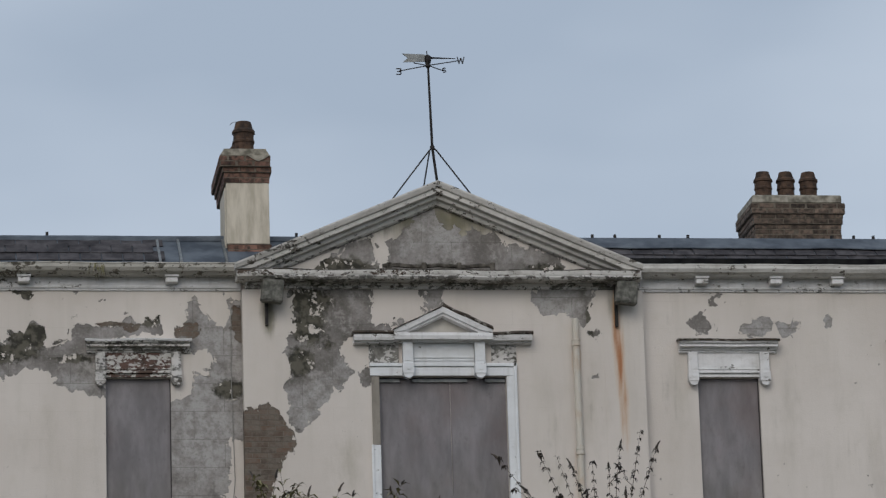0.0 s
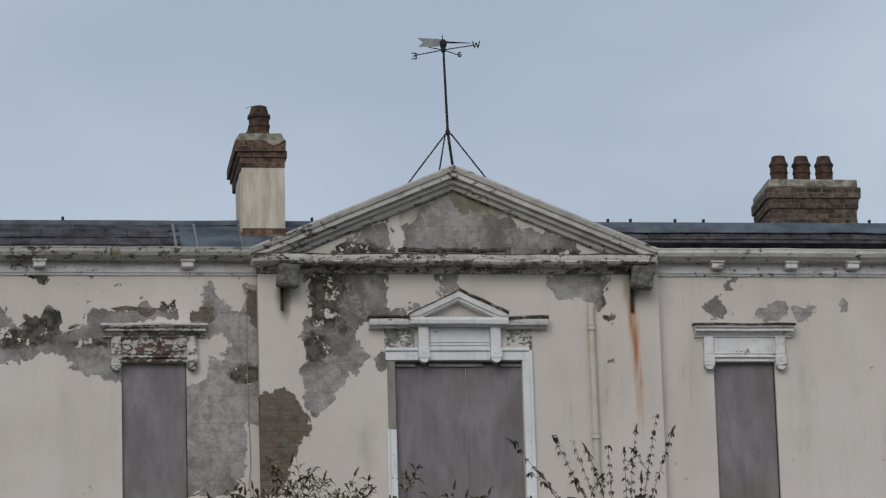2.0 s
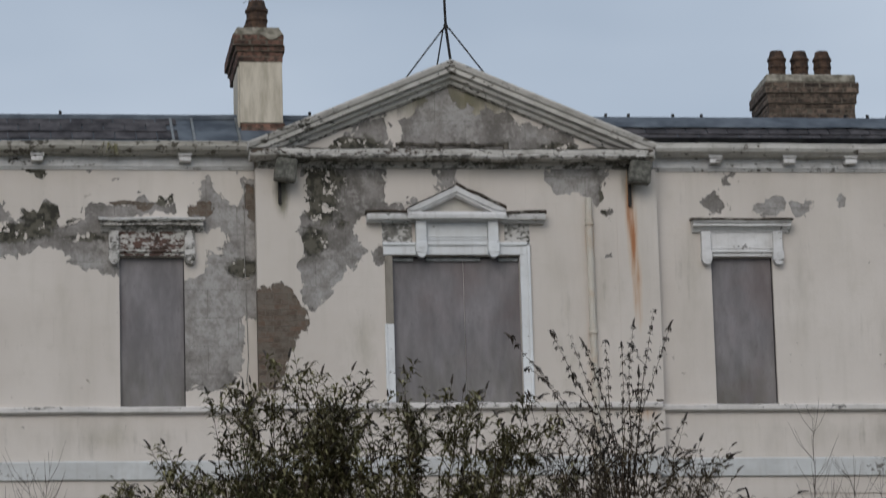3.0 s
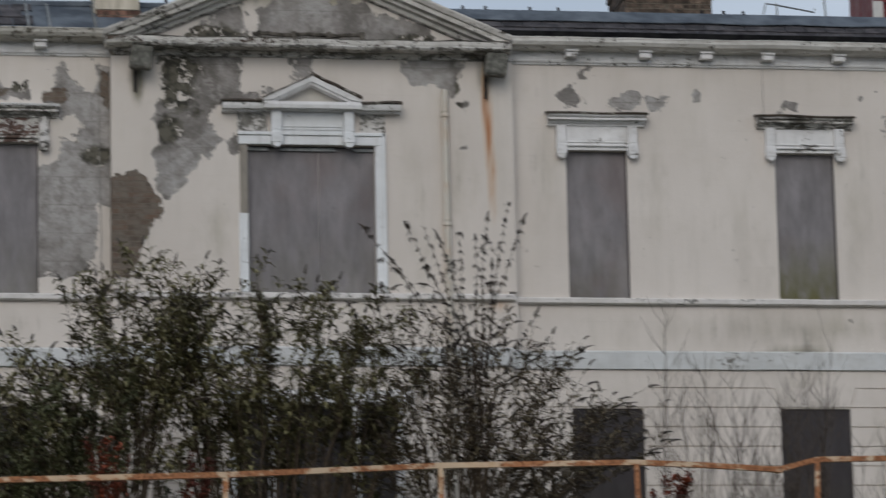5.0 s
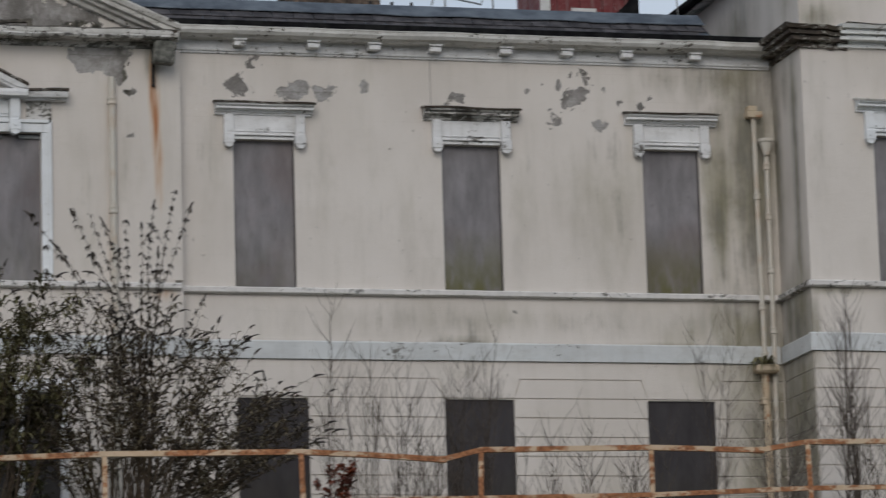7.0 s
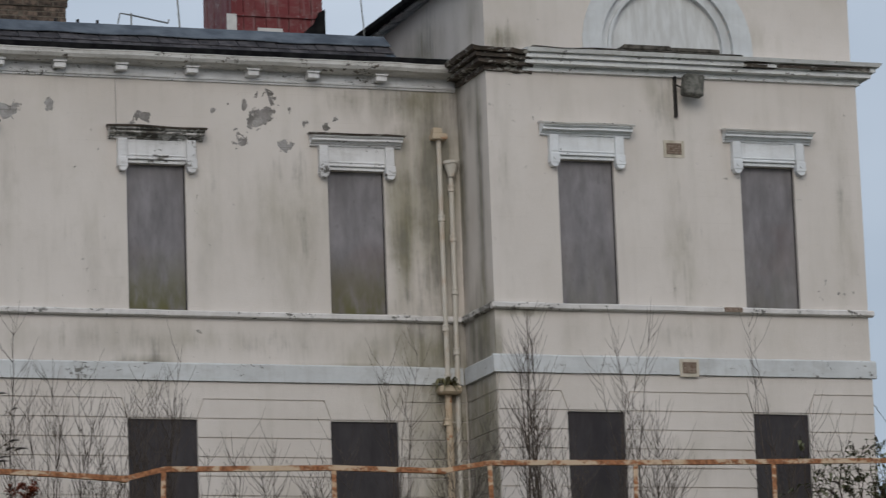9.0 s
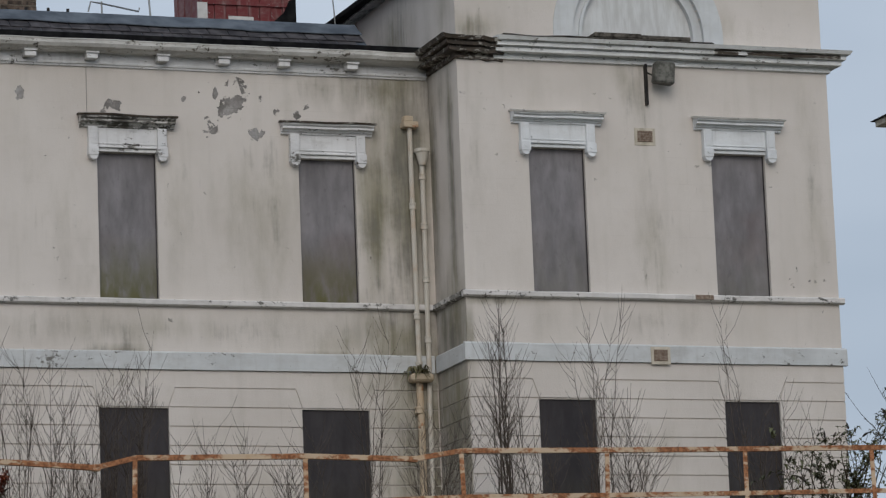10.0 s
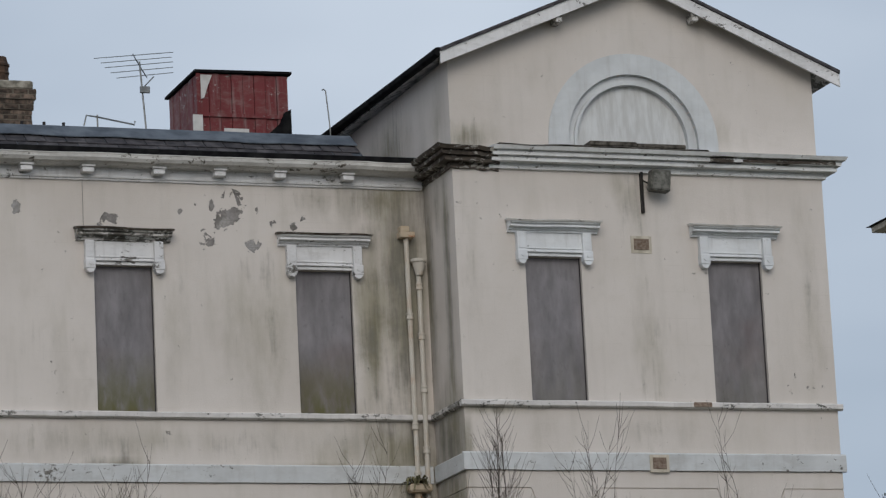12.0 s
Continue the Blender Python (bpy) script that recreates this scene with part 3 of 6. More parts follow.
RIGHT_BARE += [[(14.22, 14.30), (14.34, 14.44), (14.51, 14.40), (14.53, 14.30)], [(15.94, 14.34), (16.09, 14.40), (16.05, 14.50), (16.23, 14.61), (16.45, 14.60), (16.41, 14.47), (16.22, 14.34), (16.10, 14.26), (15.98, 14.28)], [(16.08, 14.72), (16.15, 14.83), (16.32, 14.85), (16.40, 14.76), (16.25, 14.70)], [(15.75, 14.14), (15.82, 14.24), (15.95, 14.16), (15.95, 14.05), (15.78, 13.97)]]
RIGHT_BARE += [(13.02, 14.50, 0.07, 0.12), (15.94, 14.62, 0.05, 0.10), (15.71, 14.63, 0.05, 0.06), (16.54, 14.05, 0.10, 0.09), (16.86, 14.36, 0.06, 0.08), (17.18, 14.34, 0.05, 0.06), (17.34, 14.47, 0.05, 0.04), (15.45, 14.5, 0.03, 0.04), (16.62, 14.58, 0.03, 0.05)]
RIGHT_PALE = [(12.40, 14.42, 0.3, 0.25), (12.0, 14.44, 0.25, 0.2), (13.02, 14.62, 0.2, 0.3), (16.5, 14.05, 0.15, 0.12), (11.1, 14.4, 0.2, 0.15, 0.5)]
RIGHT_STAIN = [(18.85, 13.60, 0.42, 2.4, 0.95), (18.35, 13.01, 0.26, 1.6, 0.85), (18.55, 14.75, 0.75, 0.40, 0.8), (18.8, 11.0, 0.8, 0.9, 0.85), (17.9, 11.0, 0.8, 0.5, 0.55), (17.64, 10.64, 0.99, 0.15), (14.42, 10.71, 0.57, 0.16, 0.8), (16.53, 12.97, 0.75, 1.3, 0.56), (13.6, 12.6, 0.6, 1.3, 0.42)]
RIGHT_STAIN += [(15.3, 13.2, 0.4, 1.5, 0.45), (12.4, 13.1, 0.4, 1.4, 0.40), (10.7, 13.4, 0.3, 1.8, 0.42), (15.0, 11.1, 4.5, 0.35, 0.48), (17.6, 14.75, 0.5, 0.3, 0.5)]
WING_STAIN = [(22.02, 14.61, 0.34, 0.6, 0.62), (21.85, 14.78, 0.25, 0.35, 0.62), (19.6, 11.43, 0.7, 0.11, 0.8), (22.2, 12.6, 0.35, 1.4, 0.5), (24.8, 13.0, 0.3, 2.0, 0.45), (19.5, 13.2, 0.3, 1.6, 0.4), (19.26, 10.8, 0.10, 0.6, 0.8), (22.2, 11.1, 2.5, 0.35, 0.42), (22.2, 9.3, 3.0, 0.6, 0.4)]
WING_BARE = [(24.38, 11.81, 0.03, 0.025), (24.70, 11.81, 0.03, 0.025), (24.51, 11.97, 0.02, 0.05)]

# ---- the ground ----
FACADE, BAY, WING = 54.18, 53.96, 52.88
BASE = 7.2


def terrain(x, y):
    """Road in front, a bank that climbs to the terrace, then level ground round the building."""
    head = BASE + 0.03 * (max(-20.0, min(x, 40.0)) - 12)
    line = 45.0 + 0.2 * max(-20.0, min(x, 40.0)) - 1.2
    if y < 3:
        return 0.0
    if y < line:
        return head * ((y - 3) / (line - 3)) ** 1.3
    return head + (BASE - head) * min(1.0, (y - line) / 5.0)


def build_ground():
    bm = bmesh.new()
    xs = [-900, -300, -120, -60] + [-30 + 1.5 * i for i in range(54)] + [70, 120, 300, 900]
    ys = [-300, -120, -40, -10] + [1.5 * i for i in range(46)] + [80, 110, 200, 500, 1500]
    grid = [[bm.verts.new((x, y, terrain(x, y) + (0.10 * noise.noise((x * 0.6, y * 0.6, 0)) if y > 6 else 0))) for y in ys] for x in xs]
    for i in range(len(xs) - 1):
        for j in range(len(ys) - 1):
            bm.faces.new((grid[i][j], grid[i + 1][j], grid[i + 1][j + 1], grid[i][j + 1]))
    tagged(part("ground", bm, SOIL), "rough grassy bank rising to the terrace", "ground", "", "structure")
    tagged(part("road", box(-60, 60, -5, 2.9, -0.2, 0.05), ROAD), "grey asphalt road below the bank", "road", "", "structure")


build_ground()

# ---- walls of the building ----
WINDOW_Z = (11.51, 13.68)
LOW_Z = (7.85, 9.955)
LEFT_X, RIGHT_X, WING_X = [(2.64, 3.55)], [(11.07, 11.96), (14.14, 15.02), (17.18, 18.05)], [(20.30, 21.18), (23.20, 24.07)]
LOW_LEFT, LOW_RIGHT, LOW_WING = [(2.58, 3.62)], [(11.06, 12.09), (14.08, 15.11), (17.11, 18.14)], [(20.29, 21.18), (23.21, 24.10)]


def holes(up, low):
    return [(a, b, *WINDOW_Z) for a, b in up] + [(a, b, *LOW_Z) for a, b in low]


wall("wall_left", -7.0, 4.72, 6.6, 15.22, FACADE, 0.35, holes(LEFT_X, LOW_LEFT), {
    "bare": LEFT_BARE, "deep": LEFT_DEEP, "moss": LEFT_MOSS, "pale": LEFT_PALE, "stain": LEFT_STAIN, "rust": []}, label="cream painted render with large bare grey patches")
wall("wall_bay", 4.67, 10.16, 6.6, 15.06, BAY, 0.5, [(6.466, 8.273, 11.51, 13.65), (6.15, 8.62, 6.9, 9.95)], {
    "bare": BAY_BARE, "deep": BAY_DEEP, "moss": BAY_MOSS, "pale": BAY_PALE, "stain": BAY_STAIN, "rust": BAY_RUST}, label="cream render of the centre bay, flaking to brick")
wall("wall_right", 10.12, 19.26, 6.6, 15.22, FACADE, 0.35, holes(RIGHT_X, LOW_RIGHT), {
    "bare": RIGHT_BARE, "deep": [], "moss": [], "pale": RIGHT_PALE, "stain": RIGHT_STAIN, "rust": []}, label="cream painted render streaked with algae")
wall("wall_wing_front", 19.24, 25.16, 6.6, 15.1, WING, 0.35, holes(WING_X, LOW_WING), {
    "bare": WING_BARE, "deep": [], "moss": [], "stain": WING_STAIN, "rust": []}, label="cream render of the projecting wing")
APEX_X, APEX_Z = 22.2, 18.015


def gable_top(x):
    return APEX_Z - 0.13 - (0.44 * (APEX_X - x) if x < APEX_X else 0.445 * (x - APEX_X))


ARCH_X, ARCH_Z = 22.13, 15.46


def gable_shape(x, z):
    """True where the gable wall is solid: under the roof slopes and outside the blind arch."""
    in_arch = math.hypot(x - ARCH_X, z - ARCH_Z) < 1.06 if z > ARCH_Z else abs(x - ARCH_X) < 1.06
    return z < gable_top(x) + 0.12 and not in_arch


wall("wall_wing_gable", 19.24, 25.10, 15.1, 18.045, WING, 0.35, [], {
    "bare": [], "deep": [], "moss": [], "stain": [(19.4, 15.45, 0.6, 0.3, 0.65), (23.6, 15.6, 0.8, 0.5, 0.4), (20.6, 16.4, 0.5, 0.6, 0.35)], "rust": []}, label="cream gable wall with faint block lines", cell=0.045, keep=gable_shape)
wall("wall_wing_side", 52.884, 58.5, 6.6, 16.62, 19.236, 0.3, [], {
    "bare": [], "deep": [], "moss": [], "stain": [(54.1, 13.2, 0.30, 2.2, 0.8), (53.28, 13.2, 0.16, 2.4, 0.85), (53.5, 11.0, 1.0, 0.9, 0.85), (53.7, 14.6, 0.6, 0.6, 0.55), (55.6, 15.9, 1.0, 0.6, 0.7), (53.4, 15.8, 0.5, 0.6, 0.5)], "rust": []}, along="y", label="cream side wall with dark algae streaks")
wall("wall_wing_far_side", 53.35, 62.0, 6.6, 16.3, 24.8, 0.3, [], {
    "bare": [], "deep": [], "moss": [], "stain": [], "rust": []}, along="y", label="cream far side wall", cell=0.8)
part_back = part("wall_back", box(-7, 25.1, 62.0, 62.3, 6.6, 15.6), STUCCO)
tagged(part_back, "plain back wall of the building", "wall", "", "structure")
part_end = part("wall_end", box(-7.3, -7.003, 54.2, 62.3, 6.6, 15.2), STUCCO)
tagged(part_end, "plain end wall of the building", "wall", "", "structure")


def tympanum():
    return wall("wall_tympanum", 4.75, 9.94, 15.0, 16.1, BAY - 0.02, 0.3, [], {
        "bare": TYMP_BARE, "deep": [], "moss": TYMP_MOSS, "pale": TYMP_PALE, "stain": [(7.35, 15.9, 1.2, 0.3)], "rust": []},
        label="pediment face of bare grey render", top=lambda x: 16.18 - 0.414 * abs(x - 7.345) + 0.01)


tympanum()

# ---- rusticated ground storey: block courses with open joints ----
COURSES = [10.247 - 0.279 * i for i in range(13)]


def wear_on(ob, spots, along="x"):
    """Writes the stain field of the wall on the points of a panel."""
    data = ob.data
    att = data.attributes.new("stain", "FLOAT", "POINT")
    for v, store in zip(data.vertices, att.data):
        store.value = field(spots, v.co.x if along == "x" else v.co.y, v.co.z)


def panel_strip(x0, x1, y, low, top, proud, in0=0.0, in1=0.0):
    """A course panel in short lengths; in0 and in1 splay its upper ends inwards."""
    n = max(1, round((x1 - x0) / 0.35))
    ends = []
    for i in range(n + 1):
        x = x0 + (x1 - x0) * i / n
        shift = in0 if i == 0 else -in1 if i == n else 0.0
        ends.append(lambda d, z, x=x, shift=shift: (x + (shift if z > low + 0.01 else 0.0), y - d, z))
    return add_sweep(bmesh.new(), [(0, low), (proud, low), (proud, top), (0, top)], ends)


def rustication(name, y, x0, x1, openings, spots):
    """Courses of render blocks 20 mm proud, split by thin joints, with splayed blocks beside the window heads."""
    root = thing(name, (x0, y, BASE), "cream render courses with thin horizontal joints", "wall", "", "structure")
    gap, proud = 0.011, 0.02
    wear_on(part("course_panel", panel_strip(x0, x1, y, COURSES[0] + gap, 10.50, proud), STUCCO, root), spots)
    edges = [x0] + [e for o in openings for e in o] + [x1]
    for i, (top, low) in enumerate(zip(COURSES, COURSES[1:])):
        for a, b in zip(edges[::2], edges[1::2]):
            if b - a < 0.05:
                continue
            ca, cb = (0.10 if a != x0 and i == 0 else 0), (0.10 if b != x1 and i == 0 else 0)
            wear_on(part("course_panel", panel_strip(a, b, y, low + gap, top - gap, proud, ca, cb), STUCCO, root), spots)
    for a, b in openings:
        wear_on(part("head_panel", prism([(a + 0.01, COURSES[1] + gap), (b - 0.01, COURSES[1] + gap), (b + 0.085, COURSES[0] + gap), (a - 0.085, COURSES[0] + gap)], y - proud, y), STUCCO, root), spots)


RIGHT_LOW = [(18.95, 9.3, 0.65, 2.6, 0.85), (18.2, 10.3, 0.8, 0.5, 0.5), (14.5, 10.3, 0.6, 0.4, 0.5), (16.5, 8.2, 2.5, 0.9, 0.45)]
SIDE_LOW = [(53.5, 9.4, 1.1, 2.6, 0.85)]
rustication("rustication_left", FACADE, -7.0, 4.66, LOW_LEFT, LEFT_STAIN)
rustication("rustication_bay", BAY, 4.67, 10.16, [(6.15, 8.62)], BAY_STAIN)
rustication("rustication_right", FACADE, 10.165, 19.20, LOW_RIGHT, RIGHT_LOW)
rustication("rustication_wing", WING, 19.24, 25.16, LOW_WING, WING_STAIN)


def side_rustication():
    root = thing("rustication_wing_side", (19.24, 53, BASE), "cream render courses on the side wall", "wall", "", "structure")
    heights = [(COURSES[0] + 0.008, 10.50)] + [(low + 0.008, top - 0.008) for top, low in zip(COURSES, COURSES[1:])]
    for low, top in heights:
        bm = add_sweep(bmesh.new(), [(0, low), (0.014, low), (0.014, top), (0, top)], [lambda d, z, q=q: (19.236 - d, WING + 0.004 + 1.276 * q / 4, z) for q in range(5)])
        wear_on(part("course_panel", bm, STUCCO, root), SIDE_LOW, "y")


side_rustication()

# ---- string courses ----
SILL_PROFILE = [(0, 11.435), (0.05, 11.435), (0.085, 11.455), (0.085, 11.515), (0.065, 11.532), (0, 11.54)]
BAND_PROFILE = [(0, 10.505), (0.06, 10.51), (0.06, 10.75), (0.03, 10.772), (0, 10.78)]


def string_course(name, profile, x0, x1, y, material, label):
    tagged(part(name, mould(profile, x0, x1, y, max(2, int((x1 - x0) / 0.25)), 0.008), material), label, "moulding", "", "structure")


for tag, x0, x1, y in (("left", -7.0, 4.66, FACADE), ("bay", 4.60, 10.23, BAY), ("right", 10.235, 19.16, FACADE), ("wing", 19.17, 25.22, WING)):
    string_course("trim_sill_course_" + tag, SILL_PROFILE, x0, x1, y, SILL, "off-white painted sill course with grime")
    string_course("trim_storey_band_" + tag, BAND_PROFILE, x0, x1, y, BAND, "pale bluish white painted storey band")


def side_course(name, profile, x, y0, y1, material, label):
    bm = add_sweep(bmesh.new(), profile, [lambda d, z, s=s: (x - d, s, z) for s in (y0, (y0 + y1) / 2, y1)])
    tagged(part(name, bm, material), label, "moulding", "", "structure")


side_course("trim_sill_course_side", SILL_PROFILE, 19.24, WING + 0.004, 54.12, PAINT_WORN, "grimy sill course on the side wall")
side_course("trim_storey_band_side", BAND_PROFILE, 19.24, WING + 0.004, 54.12, BAND, "grimy storey band on the side wall")

# ---- main cornice with its gutter and blocks ----
BED = [(0, 14.93), (0.03, 14.935), (0.035, 14.96), (0.06, 14.965), (0.065, 14.99), (0.035, 15.0), (0.035, 15.12), (0, 15.12)]
GUTTER = [(0, 15.12), (0.22, 15.12), (0.25, 15.14), (0.31, 15.155), (0.345, 15.20), (0.35, 15.245), (0.36, 15.25), (0.36, 15.265), (0.30, 15.265), (0.28, 15.25), (0, 15.26)]


def cornice(tag, x0, x1, y, blocks, worn):
    steps = max(2, int((x1 - x0) / 0.2))
    root = thing("cornice_" + tag, (x0, y, 14.9), "white painted eaves cornice with blocks, stained and mossy", "cornice", "", "structure")
    part("bed_moulding", mould(BED, x0, x1, y, steps, 0.005), PAINT if not worn else PAINT_WORN, root)
    part("gutter_moulding", mould(GUTTER, x0, x1, y, steps, 0.014), GUTTER_OLD if tag == "left" else GUTTER_MID, root, "flaking moulded gutter with moss")
    for x in blocks:
        bm = box(x - 0.085, x + 0.085, y - 0.21, y - 0.036, 15.015, 15.09, 0.006)
        add_box(bm, x - 0.10, x + 0.10, y - 0.235, y - 0.036, 15.092, 15.118)
        part("block", bm, PAINT, root)


cornice("left", -7.0, 4.55, FACADE, [-2.7, -0.57, 1.50, 3.57], False)
cornice("right", 10.16, 19.2, FACADE, [11.16, 12.24, 13.14, 14.05, 15.11, 16.03, 16.95, 18.0], False)

WING_CORNICE = [(0, 14.98), (0.05, 14.985), (0.055, 15.03), (0.03, 15.04), (0.03, 15.07), (0.18, 15.075), (0.18, 15.125), (0.155, 15.13), (0.155, 15.148), (0.235, 15.152), (0.24, 15.198), (0.215, 15.203), (0.215, 15.218), (0.29, 15.225), (0.32, 15.28), (0.10, 15.31), (0, 15.31)]


def wing_cornice():
    root = thing("cornice_wing", (19.24, WING, 15.0), "white moulded cornice round the wing, decayed at the corner", "cornice", "", "structure")
    ends = []
    for i in range(9):
        q = 54.1 + (WING - 54.1) * i / 8
        jag = 0.035 * noise.noise((q * 3.1, 4, 6)) if 0 < i < 8 else 0.0
        ends.append(lambda d, z, q=q, jag=jag, i=i: (19.24 - d - (jag if d > 0.08 else 0), q - (d if i == 8 else 0), z + jag * 0.6))
    part("side_moulding", add_sweep(bmesh.new(), WING_CORNICE, ends), DECAY, root, "blackened decayed return of the cornice")
    stations = [lambda d, z: (19.24 - d * 0.95, WING - d * 0.95, z)]
    for i in range(26):
        x = 19.80 + (25.16 - 19.80) * i / 25
        jag = 0.02 * noise.noise((x * 2.3, 1, 5))
        stations.append(lambda d, z, x=x, jag=jag: (x, WING - d - (jag if d > 0.1 else 0), z))
    stations.append(lambda d, z: (25.16 + d, WING - d, z))
    stations.append(lambda d, z: (25.16 + d, WING + 2.0, z))
    bm = add_sweep(bmesh.new(), WING_CORNICE, stations[1:])
    part("front_moulding", bm, PAINT_WING, root)
    part("decayed_corner", add_sweep(bmesh.new(), [(d * 0.93, z - 0.01) for d, z in WING_CORNICE], [stations[0], lambda d, z: (19.45, WING - d * 0.93, z - 0.01), lambda d, z: (19.58, WING - d * 0.88, z), lambda d, z: (19.70, WING - d * 0.94, z - 0.03), lambda d, z: (19.84, WING - d * 0.85, z - 0.01), lambda d, z: (19.95, WING - d * 0.6, z - 0.03)]), DECAY, root, "rotted black corner of the cornice")
    worn = [(0.15, 15.150), (0.245, 15.154), (0.25, 15.196), (0.226, 15.206), (0.226, 15.22), (0.29, 15.232), (0.10, 15.235)]
    part("decayed_end", mould(worn, 23.25, 25.30, WING, 40, 0.02), DECAY, root, "blackened flaking far end of the cornice")
    part("top_moss", mould([(0.05, 15.308), (0.30, 15.275), (0.33, 15.29), (0.27, 15.318), (0.05, 15.335)], 19.9, 23.2, WING, 50, 0.022), MOSSY, root, "thin moss along the top edge")


wing_cornice()


# ---- centre bay: pediment and its cornices ----
def pediment():
    y0 = BAY
    root = thing("pediment", (7.335, y0, 15.0), "white moulded triangular pediment, flaking, with moss on the ledges", "pediment", "", "structure")
    bed = [(0, 14.91), (0.035, 14.915), (0.04, 14.95), (0.08, 14.96), (0.09, 14.99), (0, 15.0)]
    shelf = [(0, 15.0), (0.25, 15.0), (0.28, 15.015), (0.33, 15.02), (0.35, 15.06), (0.36, 15.105), (0.20, 15.125), (0, 15.135)]
    part("bed_moulding", mould(bed, 4.60, 10.23, y0, 24, 0.006), PAINT_WORN, root, "flaking bed moulding with bare rusty patches")
    part("shelf_cornice", mould(shelf, 4.46, 10.21, y0, 60, 0.022), LEDGE, root, "horizontal cornice with white flaking edge and moss")
    part("rotted_edge", mould([(0.16, 14.976), (0.22, 14.978), (0.318, 14.986), (0.345, 15.018), (0.338, 15.036), (0.10, 15.03)], 5.0, 10.08, y0, 80, 0.028), PAINT_WORN, root, "blackened rotted underside edge of the cornice")
    for a, b in ((4.95, 6.45), (6.45, 8.3), (8.3, 9.95)):
        part("ledge_moss", mould([(0.02, 15.128), (0.31, 15.10), (0.345, 15.118), (0.25, 15.15), (0.02, 15.172)], a + 0.03, b - 0.03, y0, 30, 0.035), MOSSY, root, "dark moss and grit lying on the ledge")
    half, rise = 2.90, 1.215
    slope = rise / half
    rake = [(0, -0.27), (0.10, -0.262), (0.12, -0.21), (0.20, -0.195), (0.21, -0.15), (0.30, -0.135), (0.31, -0.075), (0.34, -0.06), (0.37, 0.0), (0.37, 0.025), (0.0, 0.045)]
    for side in (-1, 1):
        ends = []
        for i in range(13):
            s = i / 12
            x = 7.335 + side * half * (1 - s)
            jag = 0.012 * noise.noise((x * 2.1, side * 4, 3))
            ends.append(lambda d, z, x=x, s=s, jag=jag: (x, y0 - d - (jag if d > 0.05 else 0), max(15.18 + rise * s + z, 15.128)))
        part("raking_cornice", add_sweep(bmesh.new(), rake, ends), RAKE, root, "white raking cornice with dark weathering")
        inner = []
        for i in range(9):
            s = i / 8
            x = 7.345 + side * 2.15 * (1 - s)
            inner.append(lambda d, z, x=x, s=s: (x, y0 - 0.02 - d, max(15.27 + 0.905 * s + z, 15.14)))
        part("inner_moulding", add_sweep(bmesh.new(), [(0, -0.06), (0.05, -0.055), (0.09, 0.0), (0.09, 0.03), (0, 0.03)], inner), PAINT_WORN, root, "mossy inner moulding")
    for side in (-1, 1):
        q = 4.67 if side < 0 else 10.16
        bm = add_sweep(bmesh.new(), [(0, 15.0), (0.36, 15.03), (0.36, 15.10), (0, 15.18)], [lambda d, z, s=s: (q + side * d * 0.25, s, z) for s in (y0 - 0.2, FACADE + 0.1)])
        part("return_moulding", bm, PAINT_WORN, root)
    # blown iron strip on the ledge
    bm = tube([(6.53 + 0.2 * i, y0 - 0.20, 15.205 + 0.012 * math.sin(i * 1.9)) for i in range(9)], 0.030, 6)
    for x in (6.62, 7.12, 7.62, 8.1):
        add_box(bm, x - 0.035, x + 0.035, y0 - 0.24, y0 - 0.15, 15.13, 15.25, 0.010)
    part("fallen_strip", bm, MOSSY, root, "mossy strip lying on the ledge")


pediment()

# corner strips of the bay
for tag, x0, x1 in (("near", 4.655, 4.86), ("far", 9.79, 10.172)):
    wall("trim_corner_strip_" + tag, x0, x1, 10.79, 14.905, BAY - 0.008, 0.2, [(x0 - 0.1, x1 + 0.1, 11.44, 11.58)], {
        "bare": [], "deep": [q for q in BAY_DEEP], "moss": [], "stain": BAY_STAIN, "rust": BAY_RUST}, label="flat cream corner strip of the bay")


# ---- windows ----
def console(cx, y, z0, z1, w, material, root):
    """A scrolled bracket: panelled shaft, block with a boss and a rounded foot."""
    bm = box(cx - w / 2, cx + w / 2, y - 0.10, y - 0.002, z0 + w * 1.5, z1, 0.004)
    add_box(bm, cx - w * 0.30, cx + w * 0.30, y - 0.108, y - 0.10, z0 + w * 1.75, z1 - 0.03)
    add_box(bm, cx - w * 0.56, cx + w * 0.56, y - 0.125, y - 0.002, z0 + w * 0.45, z0 + w * 1.5, 0.005)
    n = 8
    outline = [(cx + w * 0.48 * math.cos(math.pi + math.pi * i / n), z0 + w * 0.45 + w * 0.45 * math.sin(math.pi + math.pi * i / n)) for i in range(n + 1)]
    add_prism(bm, outline, y - 0.115, y - 0.002)
    ring = [(cx + w * 0.2 * math.cos(6.2832 * i / 10), z0 + w + w * 0.2 * math.sin(6.2832 * i / 10)) for i in range(10)]
    add_prism(bm, ring, y - 0.138, y - 0.126)
    return part("bracket", bm, material, root)


